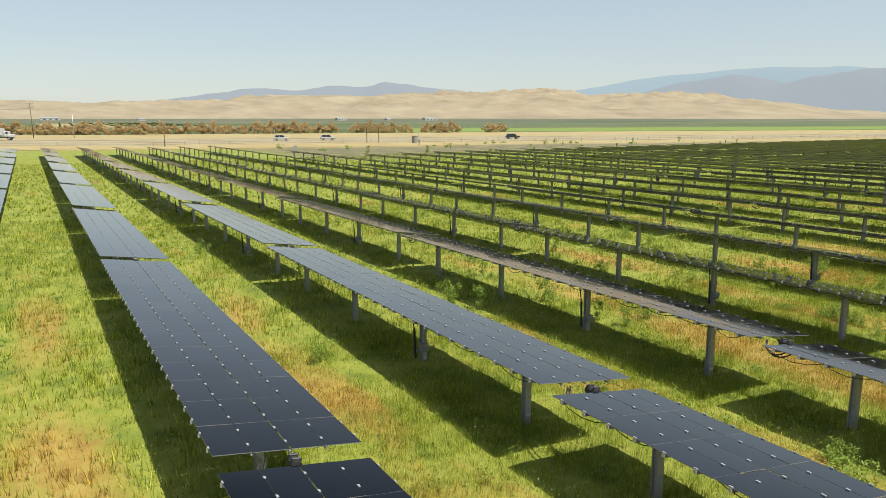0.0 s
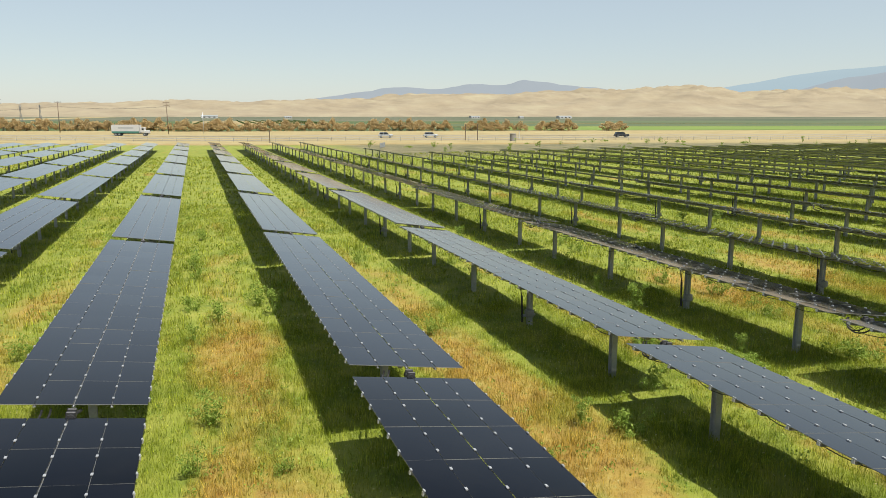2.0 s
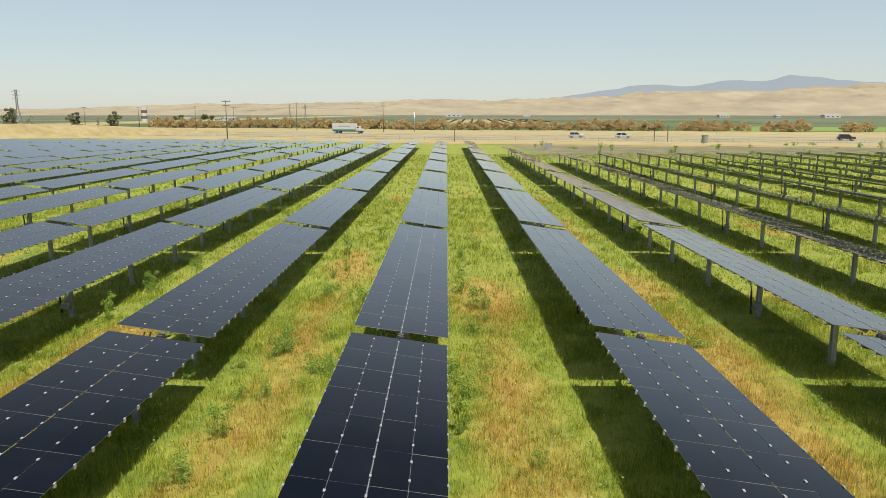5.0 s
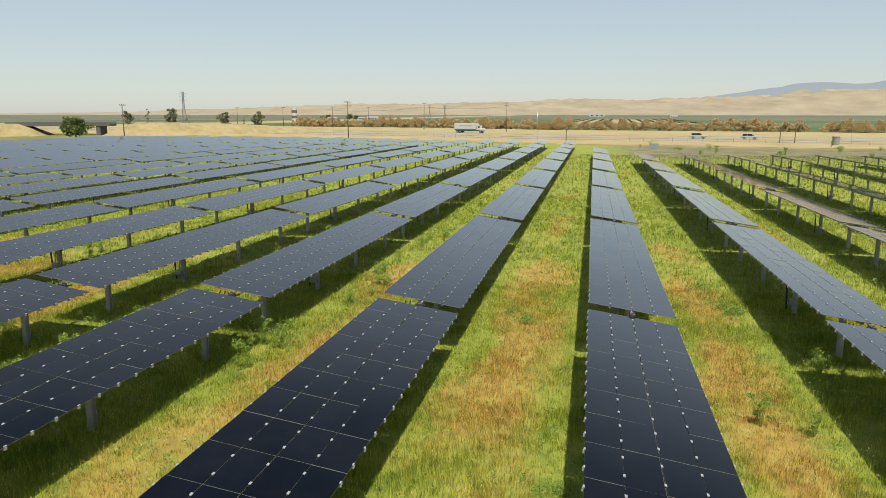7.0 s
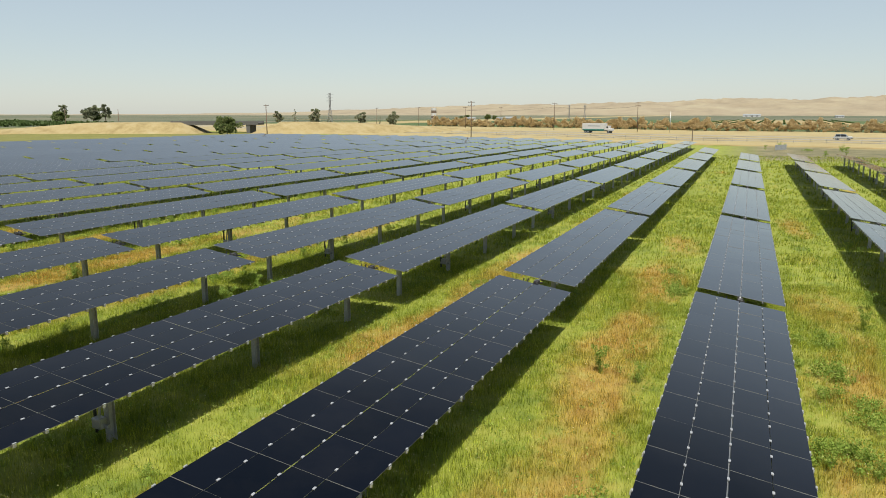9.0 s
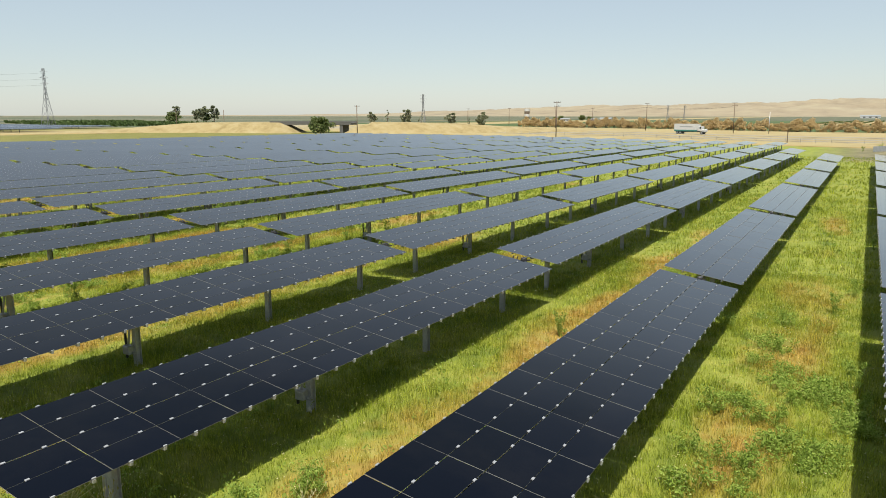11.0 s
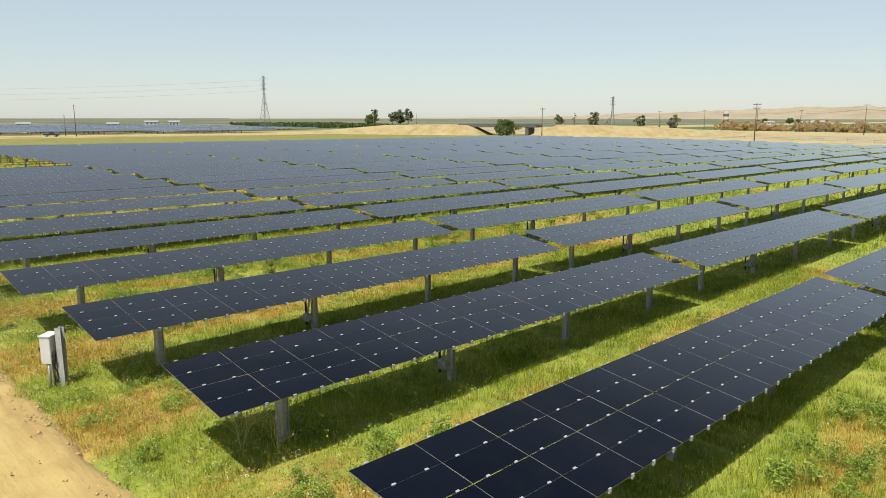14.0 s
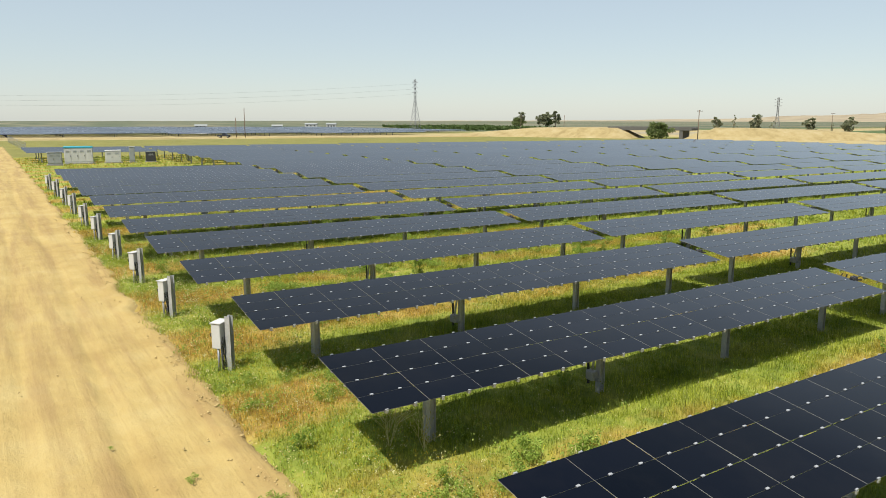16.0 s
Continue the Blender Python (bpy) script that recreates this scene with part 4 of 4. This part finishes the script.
def pylon(x, y, h, turn, label):
    """A lattice transmission tower: four legs, rings, crossed braces and arms."""
    e = new("transmission_tower")
    e.matrix_basis = pose(x, y, gz(x, y), 0, 0, turn)
    tagged(e, label, "tower")
    wid = lambda z: max(0.5, h * 0.085 * (1 - z / (h * 0.72))) if z < h * 0.70 else 0.5
    zs = [h * q for q in (0, 0.16, 0.30, 0.42, 0.52, 0.61, 0.70, 0.78, 0.86, 0.94, 1.0)]
    sg = ((1, 1), (-1, 1), (-1, -1), (1, -1))
    for sx, sy in sg:
        bm = bmesh.new()
        for z0, z1 in zip(zs, zs[1:]):
            rod(bm, (sx * wid(z0), sy * wid(z0), z0), (sx * wid(z1), sy * wid(z1), z1), 0.11, sides=4)
        part("leg", done(bm, LATTICE, name="leg"), e)
    bm = bmesh.new()
    for z0, z1 in zip(zs, zs[1:]):
        for (ax, ay), (bx, by) in zip(sg, sg[1:] + sg[:1]):
            rod(bm, (ax * wid(z0), ay * wid(z0), z0), (bx * wid(z1), by * wid(z1), z1), 0.06, sides=4)
            rod(bm, (bx * wid(z0), by * wid(z0), z0), (ax * wid(z1), ay * wid(z1), z1), 0.06, sides=4)
            rod(bm, (ax * wid(z1), ay * wid(z1), z1), (bx * wid(z1), by * wid(z1), z1), 0.06, sides=4)
    part("bracing", done(bm, LATTICE, name="bracing"), e)
    for q in (0.74, 0.84, 0.94):
        bm = bmesh.new()
        for sx in (-1, 1):
            for sy in (-1, 1):
                rod(bm, (sx * 0.5, sy * 0.5, h * q), (sx * 2.6, 0, h * q + 0.1), 0.06, sides=4)
                rod(bm, (sx * 0.5, sy * 0.5, h * q + 1.0), (sx * 2.6, 0, h * q + 0.1), 0.05, sides=4)
        part("arm", done(bm, LATTICE, name="arm"), e)
    return e


pylon(-251.5, 448.9, 22.5, 13.5, "grey steel lattice transmission tower far off")
pylon(-361, 218, 33, 20, "grey steel lattice transmission tower beyond the road")
pylon(-165, 860, 18, 20, "grey steel lattice transmission tower far off")
pylon(-150, 880, 18, 20, "grey steel lattice transmission tower far off")


def wheels(e, spots, r, w_):
    for x, y in spots:
        bm = bmesh.new()
        rod(bm, (x, y - w_ / 2, r), (x, y + w_ / 2, r), r, sides=18)
        t_ = part("wheel", done(bm, RUBBER, name="wheel"), e)
        bm = bmesh.new()
        rod(bm, (x, y - w_ / 2 - 0.01, r), (x, y + w_ / 2 + 0.01, r), r * 0.6, sides=14)
        part("rim", done(bm, GREY, name="rim"), t_)


def suv(x, y, turn, paint, label, pickup=False):
    """A car that points along its own +x: body, cabin with raked glass, bumpers, lamps and wheels."""
    e = new("pickup_truck" if pickup else "suv_car")
    e.matrix_basis = pose(x, y, gz(x, y) + 0.06, 0, 0, turn)
    tagged(e, label, "car")
    bm = bmesh.new()
    box(bm, 4.7, 1.85, 0.62, Matrix.Translation((0, 0, 0.78)), 0.12)
    part("body", done(bm, paint, name="body"), e)
    bm = bmesh.new()
    a, c = (-0.6, 1.0) if pickup else (-2.1, 1.0)
    ring = [(a, 1.05), (a + 0.25, 1.72), (c - 0.45, 1.72), (c + 0.25, 1.05)]
    vs = [[bm.verts.new((px, sy * (0.88 if pz < 1.2 else 0.70), pz)) for px, pz in ring] for sy in (-1, 1)]
    bm.faces.new(vs[0]), bm.faces.new(vs[1][::-1])
    for i in range(4):
        j = (i + 1) % 4
        bm.faces.new((vs[0][i], vs[1][i], vs[1][j], vs[0][j]))
    cab = part("cabin", done(bm, CARGLASS, name="cabin"), e, None, "dark tinted windows")
    bm = bmesh.new()
    box(bm, c - a - 0.75, 1.44, 0.06, Matrix.Translation(((a + c) / 2 - 0.08, 0, 1.74)), 0.02)
    for sy in (-1, 1):
        for px in (a + 0.12, (a + c) / 2, c - 0.05):
            rod(bm, (px, sy * 0.885, 1.05), (px * 0.9 + (a + c) * 0.05, sy * 0.71, 1.73), 0.05, sides=4)
    part("roof", done(bm, paint, name="roof"), e)
    for px in (-2.34, 2.34):
        bm = bmesh.new()
        box(bm, 0.16, 1.8, 0.24, Matrix.Translation((px, 0, 0.56)), 0.04)
        part("bumper", done(bm, DARK, name="bumper"), e)
        for sy in (-0.7, 0.7):
            bm = bmesh.new()
            box(bm, 0.05, 0.32, 0.16, Matrix.Translation((px, sy, 0.92)), 0.02)
            part("headlight" if px > 0 else "tail_light", done(bm, WHITE if px > 0 else BARK, name="lamp"), e)
    wheels(e, [(px, sy) for px in (-1.45, 1.45) for sy in (-0.84, 0.84)], 0.37, 0.24)
    return e


suv(67.8, 216.9, -15, CARPAINT[0], "silver sport utility car on the highway")
suv(82.1, 212.8, -15, CARPAINT[0], "silver sport utility car on the highway")
suv(143.1, 194.5, -15, CARPAINT[1], "dark blue sport utility car on the highway")
suv(-223.1, 53.2, 60, CARPAINT[1], "dark pickup truck parked by the dirt track", True)


def lorry(x, y, turn):
    e = new("lorry")
    e.matrix_basis = pose(x, y, gz(x, y) + 0.06, 0, 0, turn)
    tagged(e, "white box lorry with a green skirt on the highway", "truck")
    bm = bmesh.new()
    box(bm, 9.6, 2.5, 2.75, Matrix.Translation((-1.6, 0, 2.45)), 0.04)
    bx = part("cargo_box", done(bm, WHITE, name="cargo_box"), e)
    bm = bmesh.new()
    box(bm, 9.4, 2.53, 0.62, Matrix.Translation((-1.6, 0, 1.28)), 0.01)
    part("skirt", done(bm, GREENPAINT, name="skirt"), bx, None, "green painted lower band")
    bm = bmesh.new()
    box(bm, 5.2, 2.53, 0.35, Matrix.Translation((-1.4, 0, 2.75)), 0.0)
    part("lettering_bar", done(bm, GREY, name="lettering_bar"), bx)
    bm = bmesh.new()
    box(bm, 1.5, 2.35, 1.75, Matrix.Translation((4.1, 0, 2.0)), 0.12)
    cab = part("cab", done(bm, WHITE, name="cab"), e)
    bm = bmesh.new()
    box(bm, 1.75, 1.7, 1.0, Matrix.Translation((5.5, 0, 1.35)), 0.16)
    part("bonnet", done(bm, WHITE, name="bonnet"), cab)
    bm = bmesh.new()
    box(bm, 0.7, 2.4, 0.6, Matrix.Translation((4.35, 0, 2.35)), 0.03)
    part("window", done(bm, CARGLASS, name="window"), cab)
    bm = bmesh.new()
    box(bm, 12.2, 0.9, 0.25, Matrix.Translation((0, 0, 0.85)))
    part("chassis", done(bm, DARK, name="chassis"), e)
    wheels(e, [(px, sy) for px in (-5.0, -3.8, 4.9) for sy in (-1.05, 1.05)], 0.5, 0.3)


GREENPAINT = plain("green_paint", (0.034, 0.136, 0.109), 0.5, 0, 0.1, 1)
lorry(-12.7, 264.5, -15)


# fence along the field's far edge, a screen panel, posts and a standpipe
def fence_line(p0, p1, n_, h=1.2, wires=3):
    e = new("wire_fence")
    e.matrix_basis = pose(*p0, gz(*p0))
    tagged(e, "low wire fence with thin steel posts", "fence")
    d = Vector(p1) - Vector(p0)
    me = bmesh.new()
    rod(me, (0, 0, -0.2), (0, 0, h), 0.04, sides=5)
    me = done(me, STEEL, name="post")
    zz_ = [gz(p0[0] + d.x * i / n_, p0[1] + d.y * i / n_) - gz(*p0) for i in range(n_ + 1)]
    for i in range(n_ + 1):
        part("post", me, e, pose(d.x * i / n_, d.y * i / n_, zz_[i]))
    for q in range(wires):
        bm = bmesh.new()
        tube(bm, [(d.x * i / n_, d.y * i / n_, zz_[i] + h * (0.35 + 0.3 * q)) for i in range(0, n_ + 1)], 0.012, 3)
        part("wire", done(bm, STEEL, name="wire"), e)


fence_line(at_road(-130, 200), at_road(230, 200), 90)
fence_line((-118, -16.5), (-190, -17.5), 22, 1.9, 3)


def screen_panel(x, y):
    e = new("screen_panel")
    e.matrix_basis = pose(x, y, gz(x, y), 0, 0, 62)
    tagged(e, "grey slatted gate panel at the field edge", "gate")
    for i in range(9):
        bm = bmesh.new()
        box(bm, 0.5, 0.05, 1.1, Matrix.Translation((i * 0.56, 0, 0.62)), 0.01)
        part("slat", done(bm, GREY, name="slat"), e)


screen_panel(48.0, 145.1)
for x, y, h, m, lab in ((84.7, 187.3, 4.6, WOOD, "short brown wooden post"), (88.2, 186.4, 4.6, WOOD, "short brown wooden post"), (102.3, 187.4, 2.6, WHITE, "white marker post"), (28.0, 190.0, 3.4, WOOD, "short brown wooden post")):
    e = tagged(new("roadside_post"), lab + " by the frontage road", "post")
    e.matrix_basis = pose(x, y, gz(x, y))
    bm = bmesh.new()
    rod(bm, (0, 0, -0.3), (0, 0, h), 0.13, 0.11)
    rod(bm, (0, 0, h), (0, 0, h + 0.05), 0.15, 0.13)
    part("shaft", done(bm, m, name="shaft"), e)
e = tagged(new("standpipe"), "grey concrete irrigation standpipe by the road", "standpipe")
e.matrix_basis = pose(95.3, 176.7, gz(95.3, 176.7))
bm = bmesh.new()
rod(bm, (0, 0, -0.2), (0, 0, 2.0), 0.85, sides=20)
rod(bm, (0, 0, 2.0), (0, 0, 2.15), 0.92, sides=20)
part("pipe", done(bm, CONCRETE, name="pipe"), e)


# ---- embankment and underpass ----
def bank(name, pts, width, height, label):
    vs, fs = [], []
    rng_ = np.random.default_rng(len(pts))
    prof = ((-1, -0.05), (-0.55, 0.75), (-0.35, 1.0), (0.35, 1.0), (0.55, 0.75), (1, -0.05))
    for i, (x, y, k) in enumerate(pts):
        a, c = pts[max(i - 1, 0)], pts[min(i + 1, len(pts) - 1)]
        d = Vector((c[0] - a[0], c[1] - a[1])).normalized()
        for o, q in prof:
            px, py = x - d.y * o * width / 2, y + d.x * o * width / 2
            vs.append((px, py, gz(px, py) - 0.1 + q * height * k + rng_.normal(0, 0.12)))
    m = len(prof)
    for i in range(len(pts) - 1):
        for s_ in range(m - 1):
            fs.append((i * m + s_, (i + 1) * m + s_, (i + 1) * m + s_ + 1, i * m + s_ + 1))
    return tagged(new(name, arrays(name, np.array(vs), np.array(fs)[:, ::-1], STRAW, True)), label, "embankment", kind="structure")


STRAW, n, l, b = mat("straw_bank", (0.46, 0.33, 0.14), 0.95)
co = where(n)
l.new(ramp(n, l, noise_tex(n, l, 0.25, 6, 0.65, co), [(0.3, (0.190, 0.142, 0.056)), (0.5, (0.260, 0.203, 0.090)), (0.7, (0.300, 0.246, 0.130))]), b.inputs["Base Color"])
bump(n, l, b, noise_tex(n, l, 1.2, 5, 0.6, co), 0.5, 0.3)

bank("embankment_1", [(-232, 165, 0.2), (-214, 174, 0.55), (-196, 182, 0.9), (-174, 191, 1.0), (-160, 196, 1.0), (-156, 198, 0.55), (-152, 199.5, 0.0)], 26, 4.4, "straw-coloured earth bank beside the underpass")
bank("embankment_2", [(-131, 204, 0.0), (-127, 205, 0.6), (-122, 207, 1.0), (-112, 218, 1.0), (-99, 238, 0.85), (-84, 258, 0.5), (-66, 285, 0.1)], 26, 4.4, "straw-coloured earth bank beside the underpass")
e = tagged(new("road_bridge"), "low grey concrete road bridge over the underpass", "bridge")
e.matrix_basis = pose(-148.5, 201.5, gz(-148.5, 201.5), 0, 0, 22)
bm = bmesh.new()
box(bm, 34, 9, 0.9, Matrix.Translation((0, 2, 3.6)), 0.05)
part("deck", done(bm, BRIDGE, name="deck"), e)
for sy in (-2.4, 6.4):
    bm = bmesh.new()
    box(bm, 34, 0.25, 0.6, Matrix.Translation((0, sy, 4.3)), 0.03)
    part("parapet", done(bm, BRIDGE, name="parapet"), e)
for px in (-14, 13):
    bm = bmesh.new()
    box(bm, 1.4, 8.6, 3.4, Matrix.Translation((px, 2, 1.6)), 0.04)
    part("abutment", done(bm, BRIDGE, name="abutment"), e)

# ---- far farmland ----
# the neighbouring solar farm: long low rows of panels
SOLAR_FAR = plain("far_solar_glass", (0.05, 0.06, 0.085), 0.25, 0.0, 0.3, 0.05)
vs, fs = [], []
for i in range(46):
    x = -250 - 6.0 * i
    y0, y1 = -320, 120 + (60 if i > 8 else 0)
    for y in np.arange(y0, y1, 60):
        z = gz(x, y)
        k = len(vs)
        a, c = (x - 1.9, z + 1.55), (x + 1.9, z + 1.15)
        for dz in (0, -0.05):
            vs += [(a[0], y, a[1] + dz), (c[0], y, c[1] + dz), (c[0], y + 58, c[1] + dz), (a[0], y + 58, a[1] + dz)]
        fs += [(k, k + 1, k + 2, k + 3), (k + 7, k + 6, k + 5, k + 4), (k, k + 4, k + 5, k + 1), (k + 1, k + 5, k + 6, k + 2), (k + 2, k + 6, k + 7, k + 3), (k + 3, k + 7, k + 4, k)]
        for py in np.arange(y + 4, y + 58, 18):
            k = len(vs)
            for dx, dy in ((-0.1, -0.1), (0.1, -0.1), (0.1, 0.1), (-0.1, 0.1)):
                vs += [(x + dx, py + dy, z - 0.2), (x + dx, py + dy, z + 1.33)]
            fs += [(k, k + 2, k + 3, k + 1), (k + 2, k + 4, k + 5, k + 3), (k + 4, k + 6, k + 7, k + 5), (k + 6, k, k + 1, k + 7)]
tagged(new("far_solar_rows", arrays("far_solar_rows", np.array(vs), np.array(fs), SOLAR_FAR)), "long dark rows of a neighbouring solar farm", "solar farm", kind="stuff")

strip("dirt_track", [(-226 + 0.1 * q, q) for q in np.arange(-60, 170, 6.0)], 9, DIRT, 0.05, "pale dirt track west of the array", rough=0.8)
strip("dirt_track", along(176, -260, 60, 8), 4, DIRT, 0.05, "pale dirt track along the field fence", rough=0.5)


def crop_rows(name, x0, y0, turn, n_rows, gap_, length, h, material, label):
    """Rows of leafy crop, each an uneven hedge of small leaves."""
    rr = np.random.default_rng(int(abs(x0)) + n_rows)
    cs = []
    ct, st_ = math.cos(radians(turn)), math.sin(radians(turn))
    for i in range(n_rows):
        for q in np.arange(0, length, 5.0):
            a, c = i * gap_, q + rr.uniform(-1, 1)
            px, py = x0 + a * ct - c * st_, y0 + a * st_ + c * ct
            cs.append((px, py, gz(px, py) + h * 0.5, h * rr.uniform(0.5, 0.9)))
    v_, f_ = leaf_cloud(rr, cs, 7, h * 0.55, 0.8)
    return tagged(new(name, arrays(name, v_, f_, material)), label, "crops", kind="stuff")


crop_rows("orchard", -355, 232, 70, 14, 7, 260, 2.0, VINE, "low green orchard rows in the distance")
crop_rows("vineyard", 8, 560, -2, 12, 9.5, 330, 0.9, VINE, "rows of young green vines on pale soil")
strip("vineyard_soil", [(62, 552), (62, 890)], 110, STRAW, 0.06, "pale bare soil under the vines", "field")
CROP, n, l, b = mat("green_crop", (0.12, 0.2, 0.03), 0.9)
co = where(n)
l.new(ramp(n, l, noise_tex(n, l, 0.05, 5, 0.6, co, (0.3, 2, 1)), [(0.3, (0.105, 0.165, 0.020)), (0.7, (0.150, 0.205, 0.032))]), b.inputs["Base Color"])
DARKCROP, n, l, b = mat("dark_green_crop", (0.05, 0.1, 0.03), 0.9)
co = where(n)
l.new(ramp(n, l, noise_tex(n, l, 0.02, 5, 0.6, co, (0.3, 2, 1)), [(0.3, (0.052, 0.078, 0.027)), (0.7, (0.090, 0.115, 0.045))]), b.inputs["Base Color"])
strip("crop_field", along(395, 60, 900, 40), 108, CROP, 0.05, "bright green crop field across the highway", "field")
strip("crop_field", along(520, -120, 900, 40), 120, DARKCROP, 0.05, "dark green crop field in the distance", "field")
strip("crop_field", along(720, 120, 1400, 60), 220, DARKCROP, 0.08, "dark green crop field in the distance", "field")
strip("farm_lane", along(452, -500, 900, 40), 5, DIRT, 0.1, "pale farm lane between crop fields")
strip("farm_lane", along(596, -700, 1200, 40), 8, DIRT, 0.1, "pale farm lane between crop fields")


def farm_house(x, y, w_, d_, h, turn, label, wall=None):
    e = new("farm_building")
    e.matrix_basis = pose(x, y, gz(x, y), 0, 0, turn)
    tagged(e, label, "building")
    bm = bmesh.new()
    box(bm, w_, d_, h, Matrix.Translation((0, 0, h / 2)))
    part("wall", done(bm, wall or WHITE, name="wall"), e)
    bm = bmesh.new()
    r0 = h + d_ * 0.22
    vv = [[bm.verts.new((sx * (w_ / 2 + 0.4), sy, z)) for sy, z in ((-d_ / 2 - 0.4, h - 0.05), (0, r0), (d_ / 2 + 0.4, h - 0.05))] for sx in (-1, 1)]
    for i in range(2):
        bm.faces.new((vv[0][i], vv[1][i], vv[1][i + 1], vv[0][i + 1]))
    bm.faces.new(vv[0]), bm.faces.new(vv[1][::-1])
    bm.faces.new((vv[0][0], vv[0][2], vv[1][2], vv[1][0]))
    part("roof", done(bm, GREY, name="roof"), e)
    for i in range(3):
        bm = bmesh.new()
        box(bm, w_ * 0.12, 0.1, h * 0.45, Matrix.Translation((w_ * (i - 1) * 0.3, -d_ / 2 - 0.04, h * 0.5)))
        part("window", done(bm, CARGLASS, name="window"), e)


for x, y, w_, d_, h, t_ in ((-243, 726, 16, 9, 4, 10), (-215, 742, 12, 8, 4, -5), (-200, 735, 20, 10, 5, 5), (42, 1690, 60, 18, 8, 0), (560, 1384, 40, 14, 6, 20), (727, 1308, 70, 16, 6, 25), (640, 1330, 20, 12, 5, 25),
                            (-534, 186, 14, 8, 4, 70), (-571, 133, 16, 8, 4, 70), (-640, 260, 20, 10, 5, 60), (-545, 240, 14, 9, 6, 60), (190, 1480, 24, 12, 5, 10)):
    farm_house(x, y, w_ * 0.6, d_ * 0.6, h * 0.55, t_, "pale farm building with a grey gable roof far off")
for x, y, s_ in ((-250, 732, 0.9), (-228, 738, 1.0), (-222, 745, 0.8), (-252, 720, 0.7)):
    tree(x, y, OAK, "dark green tree by the farm buildings", x * 7 % 360, s_)

# a banded water tower and an orange road sign
e = tagged(new("banded_tower"), "white and red banded tower far off", "tower")
e.matrix_basis = pose(-250, 640, gz(-250, 640))
for i in range(5):
    bm = bmesh.new()
    rod(bm, (0, 0, i * 2.6), (0, 0, i * 2.6 + 2.6), 2.6, sides=14)
    part("band", done(bm, WHITE if i % 2 == 0 else BARK, name="band"), e)

rr = random.Random(91)
for i in range(34):
    x, y = rr.uniform(45, 170), rr.uniform(112, 168)
    if x * NX + y * NY < 196:
        weed(x, y, rr.randrange(4), rr.uniform(1.0, 2.2), rr.uniform(0, 360))
for x, y, q in ((36.0, -21.3, 0.3), (33.8, -22.4, 0.15), (37.5, -20.3, 0.4)):
    weed(x, y, 3, q, q * 900)


def wire(a, c, sag, label):
    """A hanging power line between two places."""
    pts = [(a[0] + (c[0] - a[0]) * q, a[1] + (c[1] - a[1]) * q, a[2] + (c[2] - a[2]) * q - sag * 4 * q * (1 - q)) for q in np.linspace(0, 1, 13)]
    bm = bmesh.new()
    tube(bm, pts, 0.025, 3)
    return tagged(new("power_line", done(bm, DARK, name="power_line")), label, "cable")


for dx in (-1.1, 1.1):
    wire((-1.1 + dx, 288.9, 9.9), (-42.7 + dx, 311.4, 10.0), 0.9, "thin power line between wooden poles")
    wire((-42.7 + dx, 311.4, 10.0), (-98 + dx, 338, 8.6), 1.0, "thin power line between wooden poles")
for q in (0.74, 0.84, 0.94):
    wire((-361, 218, 33 * q - 1.2), (-640, -150, 33 * q - 1.2), 7.0, "high transmission line from a steel tower")
